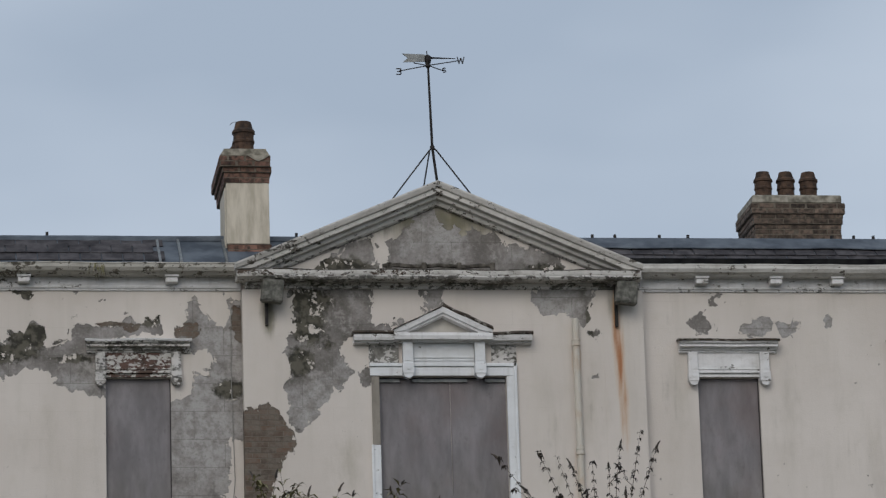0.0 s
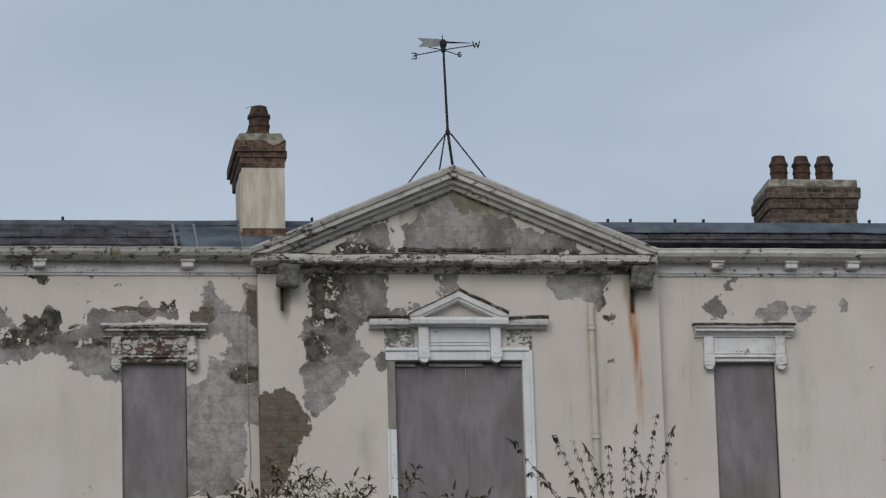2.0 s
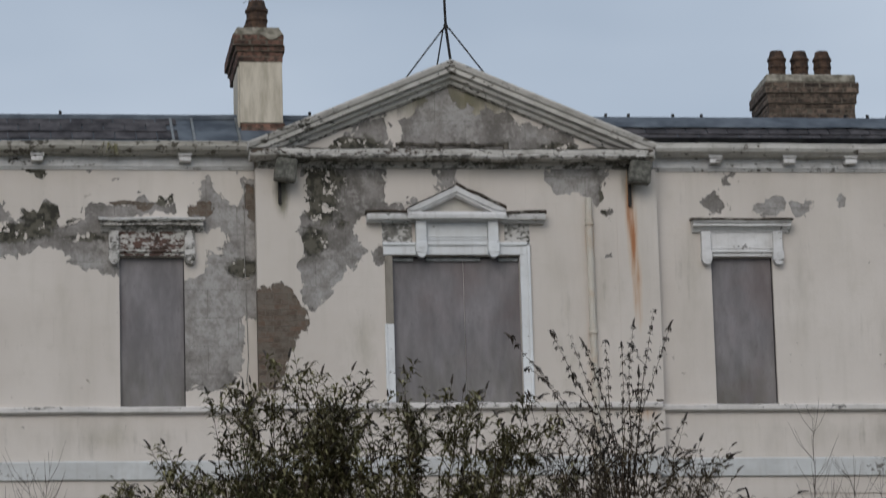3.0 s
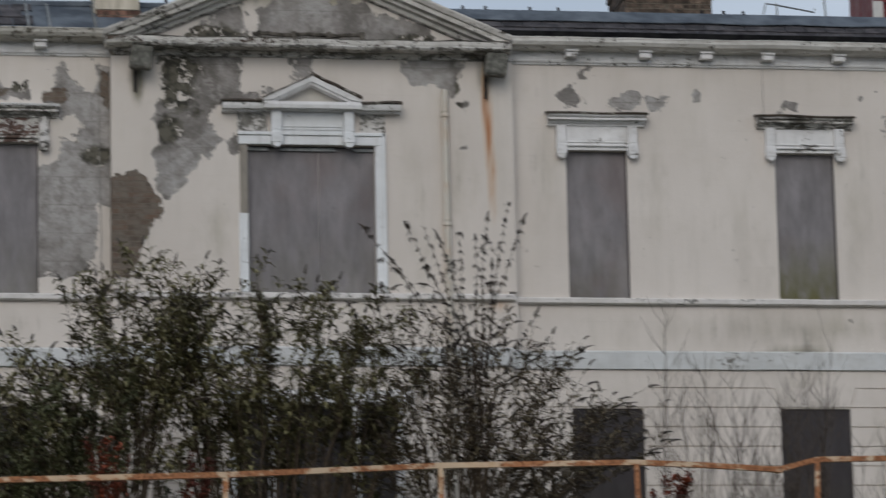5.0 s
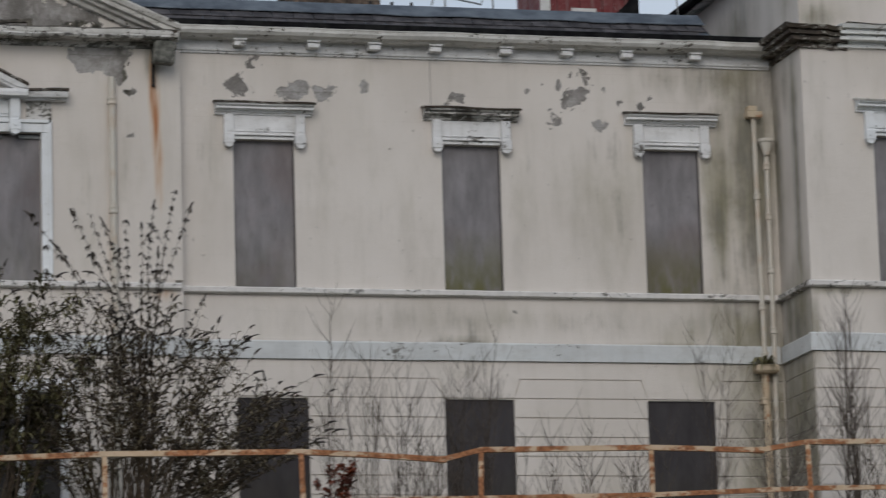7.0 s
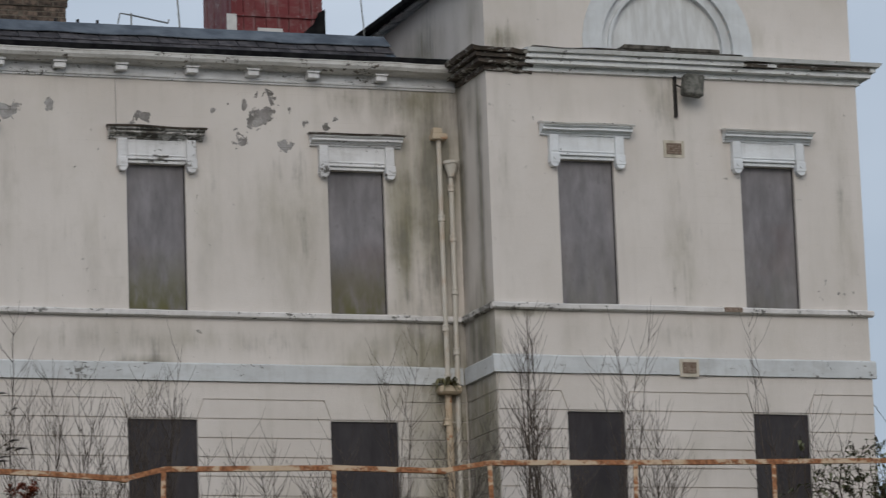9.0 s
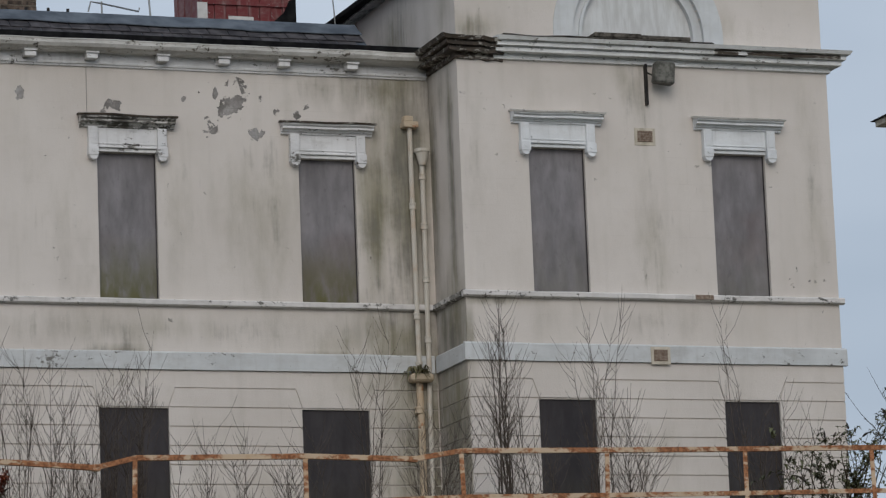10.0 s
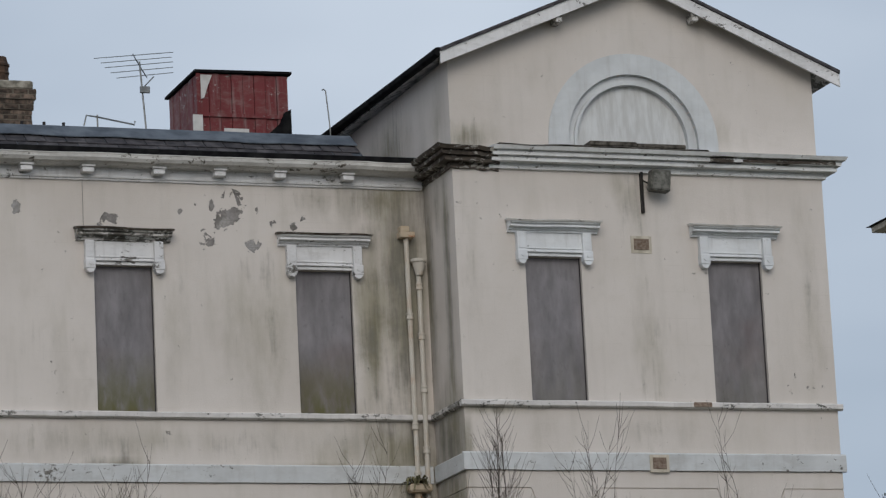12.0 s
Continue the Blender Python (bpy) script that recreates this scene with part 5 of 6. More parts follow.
# ---- weather vane ----
def letter(strokes, cx, cy, cz, size, parent, name):
    bm = bmesh.new()
    for (ax, az), (bx, bz) in strokes:
        add_tube(bm, [(cx + ax * size, cy, cz + az * size), (cx + bx * size, cy, cz + bz * size)], 0.009, 5)
    part(name, bm, IRON, parent)


def weather_vane():
    bx, by, bz = 7.375, 53.9, 16.38
    hx, hz = 7.28, 18.22
    root = thing("weather_vane", (bx, by, bz), "iron weather vane on a leaning pole above the pediment", "weather vane")
    part("pole", tube([(bx, by, bz), (7.308, by, 16.98), (hx, by, hz), (7.268, by, 18.43)], [0.02, 0.02, 0.016, 0.006], 8), IRON, root)
    for foot in ((6.64, by, 16.12), (7.94, by + 0.02, 16.18), (7.19, by + 0.5, 16.30)):
        part("brace", tube([foot, (7.31 + (0.05 if foot[0] > 7.4 else -0.04), by, 16.95), (7.309, by, 16.985)], 0.011, 6), IRON, root)
    part("collar", lathe([(0.03, 16.95), (0.034, 16.97), (0.034, 17.0), (0.022, 17.02)], 7.308, by, 10), IRON, root)
    part("hub", lathe([(0.012, 18.16), (0.035, 18.19), (0.035, 18.23), (0.05, 18.28), (0.05, 18.34), (0.02, 18.37)], hx, by, 10), IRON, root)
    arms = {"arm_east": ((6.86, by - 0.05, 18.11)), "arm_west": ((7.72, by + 0.05, 18.30)), "arm_south": ((7.455, by - 0.36, 18.02)), "arm_north": ((7.12, by + 0.36, 18.36))}
    rod = {}
    for name, end in arms.items():
        rod[name] = part(name, tube([(hx, by, 18.21), end], 0.008, 5), IRON, root)
    letter([((0.4, 0.5), (-0.4, 0.5)), ((0.4, 0.5), (0.4, -0.5)), ((0.4, 0), (-0.2, 0)), ((0.4, -0.5), (-0.4, -0.5))], 6.845, by - 0.05, 18.10, 0.085, rod["arm_east"], "letter")
    letter([((-0.5, 0.5), (-0.25, -0.5)), ((-0.25, -0.5), (0, 0.3)), ((0, 0.3), (0.25, -0.5)), ((0.25, -0.5), (0.5, 0.5))], 7.765, by + 0.05, 18.31, 0.10, rod["arm_west"], "letter")
    letter([((0.3, 0.5), (-0.3, 0.4)), ((-0.3, 0.4), (-0.3, 0.05)), ((-0.3, 0.05), (0.3, -0.05)), ((0.3, -0.05), (0.3, -0.4)), ((0.3, -0.4), (-0.3, -0.5))], 7.462, by - 0.37, 18.03, 0.065, rod["arm_south"], "letter")
    vane = [(6.91, 18.385), (7.22, 18.375), (7.33, 18.345), (7.33, 18.30), (7.22, 18.265), (6.92, 18.255), (6.99, 18.32)]
    part("vane_tail", prism(vane, by - 0.006, by + 0.006), GALV, root, "swallow-tailed grey metal vane")
    part("vane_pointer", tube([(7.3, by, 18.325), (7.68, by, 18.318)], [0.016, 0.005], 6), IRON, root)


weather_vane()


# ---- red tank house, aerials ----
def tank_house():
    x0, x1, y0, y1 = 16.61, 18.07, 57.0, 58.6
    root = thing("tank_house", (17.3, 57.8, 15.6), "dark red boarded roof hut with flaking paint", "roof hut")
    n = 8
    for i in range(n):
        a, b = x0 + (x1 - x0) * i / n, x0 + (x1 - x0) * (i + 1) / n
        part("board", box(a + 0.004, b - 0.004, y0 - 0.012 * (i % 2), y0 + 0.03, 15.6, 17.39), RED, root)
    m = 8
    for i in range(m):
        a, b = y0 + 0.035 + (y1 - y0 - 0.04) * i / m, y0 + 0.035 + (y1 - y0 - 0.04) * (i + 1) / m
        part("board", box(x0 - 0.008 * (i % 2), x0 + 0.03, a + 0.004, b - 0.004, 15.6, 17.38), RED, root)
    part("rail", box(x0 - 0.005, x1, y0 - 0.035, y0 - 0.013, 16.70, 16.76), RED, root)
    part("corner_post", box(x0 - 0.02, x0 + 0.04, y0 - 0.03, y0 - 0.013, 16.4, 17.39), RED, root)
    part("bare_patch", prism([(x0 + 0.05, 17.37), (x0 + 0.24, 17.37), (x0 + 0.17, 17.2), (x0 + 0.10, 17.0), (x0 + 0.05, 16.98)], y0 - 0.017, y0 - 0.013), PALE_BOARD, root, "pale bare board")
    part("bare_patch", box(x0 - 0.10, x0 + 0.06, y0 - 0.045, y0 - 0.031, 16.45, 16.72), PALE_BOARD, root)
    part("bare_patch", box(x0 + 0.40, x0 + 0.80, y0 - 0.04, y0 - 0.014, 16.42, 16.52), PALE_BOARD, root)
    part("felt_roof", prism([(x0 - 0.05, 17.40), (x1 + 0.06, 17.42), (x1 + 0.06, 17.46), (x0 - 0.05, 17.44)], y0 - 0.06, y1 + 0.1), BLACK, root, "black felt roof edge")
    part("felt_skirt", prism([(x1 - 0.35, 16.45), (x1 + 0.03, 16.45), (x1 + 0.03, 16.86), (x1 - 0.08, 16.80), (x1 - 0.16, 16.62)], y0 - 0.05, y0 - 0.014), BLACK, root, "torn black felt")
    part("side_wall", box(x1 - 0.03, x1, y0 + 0.035, y1, 15.6, 17.38), RED, root)
    part("back_wall", box(x0 + 0.04, x1 - 0.04, y1 - 0.03, y1, 15.6, 17.38), RED, root)


def aerial_tall():
    root = thing("television_aerial", (15.63, 56.5, 15.9), "grey television aerial on a thin mast", "aerial")
    part("mast", tube([(15.66, 56.5, 15.8), (15.63, 56.5, 16.35), (15.56, 56.5, 17.40)], 0.014, 6), GALV, root)
    part("boom", tube([(15.35, 56.1, 17.40), (15.56, 56.5, 17.33), (15.78, 56.9, 17.26)], 0.009, 5), GALV, root)
    for q, w in ((-0.9, 0.58), (-0.5, 0.52), (-0.1, 0.5), (0.35, 0.46), (0.8, 0.42)):
        c = Vector((15.56 + 0.21 * q, 56.5 + 0.4 * q, 17.33 - 0.07 * q))
        part("element", tube([c - Vector((w, -0.28 * w, 0.03)), c + Vector((w, -0.28 * w, 0.03))], 0.006, 4), GALV, root)
    part("side_arm", tube([(15.60, 56.5, 16.98), (15.78, 56.5, 17.17)], 0.010, 5), GALV, root)
    part("reflector", box(15.55, 15.70, 56.45, 56.5, 16.90, 17.0, 0.004), GALV, root)


def aerial_low():
    root = thing("television_aerial", (14.88, 56.5, 15.9), "low grey aerial with a bowed boom", "aerial")
    part("mast", tube([(14.88, 56.5, 15.8), (14.87, 56.5, 16.53)], 0.013, 6), GALV, root)
    part("boom", tube([(14.66, 56.5, 16.36), (14.70, 56.5, 16.52), (14.87, 56.5, 16.50), (15.45, 56.5, 16.40), (15.46, 56.5, 16.46)], 0.013, 6), GALV, root)


def whip():
    root = thing("vent_pole", (18.57, 56.5, 15.8), "thin hooked metal rod rising from the roof", "pole")
    part("rod", tube([(18.60, 56.5, 15.7), (18.575, 56.5, 16.5), (18.53, 56.5, 17.05), (18.50, 56.5, 17.08), (18.47, 56.5, 17.06)], 0.010, 6), GALV, root)


tank_house()
aerial_tall()
aerial_low()
whip()


# ---- rainwater pipes ----
def downpipe(points, radius, joints, material, label, hopper=None, y=None):
    root = thing("downpipe", points[-1], label, "downpipe")
    part("pipe", tube(points, radius, 10), material, root)
    for x, py, z in joints:
        part("collar", lathe([(radius + 0.004, z - 0.05), (radius + 0.016, z - 0.045), (radius + 0.016, z - 0.02), (radius + 0.010, z - 0.01), (radius + 0.010, z + 0.02), (radius + 0.016, z + 0.03), (radius + 0.016, z + 0.05), (radius + 0.004, z + 0.055)], x, py, 12), material, root)
    return root


downpipe([(9.28, BAY - 0.075, 14.47), (9.275, BAY - 0.075, 14.08), (9.28, BAY - 0.075, 12.6), (9.29, BAY - 0.075, 10.9), (9.29, BAY - 0.075, 7.2)], 0.048,
         [(9.276, BAY - 0.075, 14.12), (9.28, BAY - 0.075, 12.55), (9.29, BAY - 0.075, 10.6)], PIPE, "cream painted iron downpipe on the centre bay, rust at joints")
pipe_a = downpipe([(18.895, FACADE - 0.08, 14.35), (18.90, FACADE - 0.08, 12.6), (18.91, FACADE - 0.08, 11.0), (18.91, FACADE - 0.08, 10.45)], 0.037,
                  [(18.90, FACADE - 0.08, 13.0), (18.905, FACADE - 0.08, 11.35), (18.91, FACADE - 0.08, 10.62)], PIPE, "thin cream downpipe in the wall corner with small hopper")
bm = box(18.78, 19.01, FACADE - 0.17, FACADE - 0.002, 14.18, 14.27, 0.01)
add_box(bm, 18.80, 18.94, FACADE - 0.14, FACADE - 0.002, 14.275, 14.36, 0.01)
part("hopper", bm, PIPE_RUST, pipe_a, "boxy rusting hopper head")
pipe_b = downpipe([(19.065, FACADE - 0.09, 13.85), (19.065, FACADE - 0.09, 12.4), (19.06, FACADE - 0.09, 10.5), (19.05, FACADE - 0.09, 10.1), (19.04, FACADE - 0.09, 7.2)], 0.037,
                  [(19.065, FACADE - 0.09, 13.45), (19.065, FACADE - 0.09, 12.7), (19.065, FACADE - 0.09, 11.9), (19.06, FACADE - 0.09, 11.0)], PIPE, "cream downpipe in the wall corner with flared head")
part("hopper", lathe([(0.05, 13.62), (0.06, 13.66), (0.10, 13.80), (0.12, 13.82), (0.12, 13.86), (0.08, 13.86)], 19.065, FACADE - 0.115, 12), PIPE, pipe_b)
low_pipe = downpipe([(18.90, FACADE - 0.09, 10.42), (18.91, FACADE - 0.09, 9.6), (18.90, FACADE - 0.09, 7.2)], 0.052, [(18.88, FACADE - 0.09, 9.95)], PIPE_RUST, "rusting lower downpipe under a hopper with weeds")
part("hopper", box(18.73, 19.08, FACADE - 0.26, FACADE - 0.04, 10.36, 10.48, 0.03), PIPE_RUST, low_pipe)


# ---- flood lamps under the cornices ----
def flood_lamp(x, y, z, turn, arm):
    root = thing("flood_lamp", (x, y, z), "weathered grey flood lamp on a black bracket", "flood lamp", "flood lamps")
    bm = prism([(x - 0.01, z - 0.30), (x + 0.30, z - 0.33), (x + 0.33, z + 0.0), (x + 0.03, z + 0.02)], y - 0.30, y - 0.12)
    bmesh.ops.bevel(bm, geom=bm.edges[:], offset=0.018, segments=2, affect="EDGES")
    case = part("casing", bm, LAMP, root)
    part("lamp_glass", box(x + 0.04, x + 0.27, y - 0.306, y - 0.301, z - 0.28, z - 0.03), LAMP, case)
    part("bracket", box(x + arm - 0.02, x + arm + 0.02, y - 0.06, y - 0.002, z - 0.60, z + 0.02), IRON, root)
    part("stay", tube([(x + arm, y - 0.04, z - 0.1), (x + arm + 0.08, y - 0.14, z - 0.18)], 0.012, 6), IRON, root)


flood_lamp(4.80, BAY - 0.012, 14.98, 0, 0.09)
flood_lamp(9.84, BAY - 0.02, 14.96, 0, 0.04)
flood_lamp(22.25, WING, 14.98, 0, -0.05)


# ---- grilles ----
def grille(x0, x1, z0, z1, y):
    root = thing("wall_grille", (x0, y, z0), "small terracotta ventilation grille in the wall", "wall grille", "wall grilles")
    part("plate", box(x0 - 0.015, x1 + 0.015, y - 0.008, y, z0 - 0.02, z1 + 0.01), PANEL, root)
    part("grid", box(x0 + 0.03, x1 - 0.03, y - 0.014, y - 0.009, z0 + 0.03, z1 - 0.03), VENT, root)
    n = 5
    for i in range(n):
        z = z0 + 0.045 + (z1 - z0 - 0.09) * i / (n - 1)
        part("slat", box(x0 + 0.035, x1 - 0.035, y - 0.022, y - 0.015, z - 0.008, z + 0.008), VENT, root)


grille(22.00, 22.30, 13.79, 14.02, WING)
grille(22.07, 22.345, 10.50, 10.73, WING - 0.062)
tagged(part("broken_course_stone", box(22.80, 23.09, WING - 0.10, WING - 0.086, 11.455, 11.525, 0.004), VENT), "bare patch where the sill course has broken", "stone", "", "structure")
tagged(part("wall_cable", tube([(14.0, FACADE - 0.012, 14.93), (14.0, FACADE - 0.012, 14.25)], 0.004, 5), CABLE), "thin grey cable on the wall", "cable")
tagged(part("wall_cable", tube([(4.41, FACADE - 0.012, 14.75), (4.40, FACADE - 0.014, 13.6), (4.43, FACADE - 0.014, 12.2), (4.40, FACADE - 0.014, 11.9), (4.46, FACADE - 0.014, 11.6)], 0.006, 5), CABLE), "loose pale cable down the wall", "cable")
tagged(part("wall_cable", tube([(4.62, FACADE - 0.03, 15.2), (4.60, FACADE - 0.03, 14.0), (4.62, FACADE - 0.03, 11.6)], 0.018, 6), PIPE), "thin cream pipe beside the bay", "pipe")


# ---- the railing along the terrace ----
POSTS = [(-0.55, 44.0, 7.50), (2.35, 44.5, 7.62), (5.09, 45.0, 7.75), (7.77, 46.0, 8.00), (10.15, 46.0, 8.04), (12.52, 46.5, 8.148), (14.86, 47.0, 8.26), (17.12, 47.5, 8.417), (19.34, 48.0, 8.516), (21.54, 48.5, 8.62), (23.66, 49.0, 8.73), (25.8, 49.5, 8.82), (27.9, 50.0, 8.92)]


def railing():
    root = thing("railing", (12, 46.5, 7.2), "rusty cream painted angle-iron railing, top rail kinked", "railing")
    for i, (x, y, z) in enumerate(POSTS):
        lean = 0.03 * math.sin(i * 2.1)
        bm = add_sweep(bmesh.new(), [(-0.03, -0.03), (0.03, -0.03), (0.03, 0.03), (0.018, 0.03), (0.018, -0.018), (-0.03, -0.018)], [lambda d, e, q=q: (x + d + lean * q, y + e, z - 0.02 - q) for q in (0, 1.5)])
        part("post", bm, RAIL, root)
    for i, (a, b) in enumerate(zip(POSTS, POSTS[1:])):
        a, b = Vector(a), Vector(b)
        stops = [a, b]
        if i == 4:
            m = a.lerp(b, 0.78)
            stops = [a, a.lerp(b, 0.4) - Vector((0, 0, 0.05)), m - Vector((0, 0, 0.115)), b]
        if i == 6:
            stops = [a, a.lerp(b, 0.69) - Vector((0, 0, 0.085)), b]
        square = [(-0.035, -0.035), (0.035, -0.035), (0.035, 0.03), (-0.035, 0.03)]
        part("top_rail", add_sweep(bmesh.new(), square, [lambda d, e, p=p: (p.x, p.y + d, p.z + e) for p in stops]), RAIL, root)
        if len(stops) > 2:
            j = stops[-2]
            part("rail_joint", box(j.x - 0.05, j.x + 0.05, j.y - 0.042, j.y + 0.042, j.z - 0.042, j.z + 0.036, 0.004), RAIL, root)
        low = Vector((0, 0, 0.60))
        part("low_rail", add_sweep(bmesh.new(), [(-0.025, -0.03), (0.025, -0.03), (0.025, 0.03), (-0.025, 0.03)], [lambda d, e, p=p: (p.x, p.y + d, p.z + e) for p in (a - low, b - low)]), RAIL, root)


railing()


# ---- corner of a house beyond ----
def far_house():
    root = thing("far_house", (34, 61, 7.2), "cream house beyond the wing, only its eaves in sight", "house")
    part("wall", box(31.2, 38, 60.0, 62, 6.8, 15.9), STUCCO, root)
    part("eaves", box(29.62, 39, 59.6, 60.4, 15.97, 16.08, 0.01), PANEL, root, "pale eaves board")
    part("roof", prism([(29.56, 16.085), (39.05, 16.085), (39.05, 16.6), (32.0, 16.5)], 59.5, 60.5), SLATE, root)


far_house()


# ---- plants ----
def add_leaf(bm, at, way, length, width, droop=0.3):
    """A small folded lance-shaped leaf of four triangles."""
    way = way.normalized()
    side = way.cross(Vector((0, 0, 1)))
    side = side.normalized() if side.length > 1e-3 else Vector((1, 0, 0))
    up = side.cross(way)
    mid = at + way * length * 0.5 + up * width * 0.1
    tip = at + way * length + Vector((0, 0, -droop * length))
    v = [bm.verts.new(p) for p in (at, mid + side * width * 0.5 + up * width * 0.22, mid, mid - side * width * 0.5 + up * width * 0.22, tip)]
    for f in ((0, 1, 2), (0, 2, 3), (1, 4, 2), (2, 4, 3)):
        bm.faces.new([v[i] for i in f])


def bend(base, tip, sag, n, rnd, wobble=0.05, lean=1.6):
    """Points of a stem that rises and then leans over to its tip."""
    base, tip = Vector(base), Vector(tip)
    out = []
    for i in range(n + 1):
        s = i / n
        p = base.lerp(tip, s)
        flat = base.lerp(tip, s ** lean)
        p.x, p.y = flat.x, flat.y
        p.z = base.z + (tip.z - base.z) * (s ** (1.0 - sag))
        if 0 < i < n:
            p += Vector((rnd.uniform(-1, 1), rnd.uniform(-1, 1), rnd.uniform(-0.5, 0.5))) * wobble
        out.append(p)
    return out


def along(points, s):
    f = s * (len(points) - 1)
    i = min(int(f), len(points) - 2)
    return points[i].lerp(points[i + 1], f - i), (points[i + 1] - points[i]).normalized()


def add_panicle(bm, at, way, length, rnd):
    """A dead arching flower head: a lumpy tapering tube."""
    n = 7
    pts = [at + way * length * i / n + Vector((0, 0, -0.35 * length * (i / n) ** 2)) for i in range(n + 1)]
    add_tube(bm, pts, [0.006] + [rnd.uniform(0.013, 0.024) * (1.1 - 0.8 * i / n) for i in range(1, n + 1)], 5)


def shrub(name, label, seed, shoots, leafy, leaf_mat, leaf_size, stem_mat=STEM, side=5, pairs=9, heads=0.5, start=0.35, thick=0.016, bud=False, category="bush", sag=0.25, lean=1.6):
    """A many-stemmed bush; shoots is a list of (foot, tip). leafy: how many of the leaf nodes carry leaves."""
    rnd = random.Random(seed)
    stems, leaves, tips = bmesh.new(), bmesh.new(), bmesh.new()
    foot = Vector(shoots[0][0])
    for base, tip in shoots:
        pts = bend(base, tip, rnd.uniform(0.1, sag), 8, rnd, 0.05, lean)
        reach = (Vector(tip) - Vector(base)).length
        add_tube(stems, pts, [thick * (1.05 - 0.9 * i / 8) for i in range(9)], 4, False)
        lines = [(pts, start)]
        for k in range(side):
            s = rnd.uniform(0.3, 0.95)
            p, w = along(pts, s)
            a = rnd.uniform(0, 6.283)
            out = Vector((math.cos(a), math.sin(a) * 0.8, rnd.uniform(0.35, 1.1))).normalized()
            length = rnd.uniform(0.25, 0.7) * (1.15 - 0.6 * s) * min(1.0, reach / 3.2)
            end = p + (w * 0.5 + out).normalized() * length
            q = bend(p, end, -0.15, 4, rnd, 0.02)
            add_tube(stems, q, [0.006, 0.0055, 0.005, 0.004, 0.0025], 3, False)
            lines.append((q, 0.1))
            if rnd.random() < heads:
                add_panicle(tips, q[-1], (q[-1] - q[-2]).normalized(), rnd.uniform(0.10, 0.26), rnd)
        for line, begin in lines:
            if bud:
                # whorls of small curled leaves at the nodes
                run = sum((line[i + 1] - line[i]).length for i in range(len(line) - 1)) * (1 - begin)
                count = max(2, int(run / 0.13))
                for i in range(count + 1):
                    p, w = along(line, min(0.999, begin + (1 - begin) * (i + rnd.uniform(-0.2, 0.2) * (i < count)) / count))
                    size = rnd.uniform(0.65, 1.2) * (1.15 if i == count else 0.9)
                    for turn in range(rnd.randint(5, 8)):
                        a = rnd.uniform(0, 6.283)
                        d = Vector((math.cos(a), math.sin(a), rnd.uniform(-0.5, 0.7)))
                        add_leaf(leaves, p + w * rnd.uniform(-0.02, 0.02), d, leaf_size[0] * 0.55 * size, leaf_size[1] * 0.6 * size, rnd.uniform(0.2, 0.9))
                continue
            n = pairs if line is not pts else int(pairs * 1.8)
            for i in range(n):
                if rnd.random() > leafy:
                    continue
                p, w = along(line, begin + (1 - begin) * (i + rnd.random()) / n)
                a = rnd.uniform(0, 3.14)
                for turn in (a, a + 3.14):
                    d = Vector((math.cos(turn), math.sin(turn), rnd.uniform(-0.35, 0.6))) + w * 0.5
                    s = rnd.uniform(0.6, 1.25) * (0.45 if bud else 1.0)
                    add_leaf(leaves, p, d, leaf_size[0] * s, leaf_size[1] * s, rnd.uniform(0.1, 0.7))
        if rnd.random() < heads + 0.2:
            add_panicle(tips, pts[-1], (pts[-1] - pts[-2]).normalized(), rnd.uniform(0.1, 0.22), rnd)
    root = thing(name, foot, label, category)
    tagged(part("stem_tangle", stems, stem_mat, root), kind="stuff")
    if leaves.verts:
        tagged(part("foliage", leaves, leaf_mat, root), kind="stuff")
    else:
        leaves.free()
    if tips.verts:
        tagged(part("dead_blossom", tips, SEED, root, "dead brown flower heads"), kind="stuff")
    else:
        tips.free()
    return root


def crown_height(x):
    """Height of the big bush over its foot, by place along the wall."""
    line = [(1.7, 9.0), (2.0, 9.5), (2.3, 9.8), (2.8, 10.25), (3.4, 11.0), (4.0, 11.45), (4.6, 11.75), (5.3, 11.6), (6.0, 11.45), (6.8, 11.35), (7.5, 11.35), (8.2, 11.0), (9.0, 10.9), (9.8, 10.6), (10.6, 10.05), (11.3, 9.5), (11.8, 8.6)]
    for (a, za), (b, zb) in zip(line, line[1:]):
        if a <= x <= b:
            return za + (zb - za) * (x - a) / (b - a)
    return 8.6


def fan(seed, x0, x1, f0, f1, n, y, depth, low=0.72, high=1.0):
    """Feet and tips of a clump of stems."""
    rnd = random.Random(seed)
    out = []
    for i in range(n):
        s = (i + rnd.random()) / n
        tx = x0 + (x1 - x0) * s
        fx = f0 + (f1 - f0) * s
        h = 7.2 + (crown_height(tx) - 7.2) * rnd.uniform(low, high)
        out.append(((fx + rnd.uniform(-0.15, 0.15), y + rnd.uniform(-0.3, 0.3), 7.15), (tx, y + rnd.uniform(-depth, depth), h)))
    return out


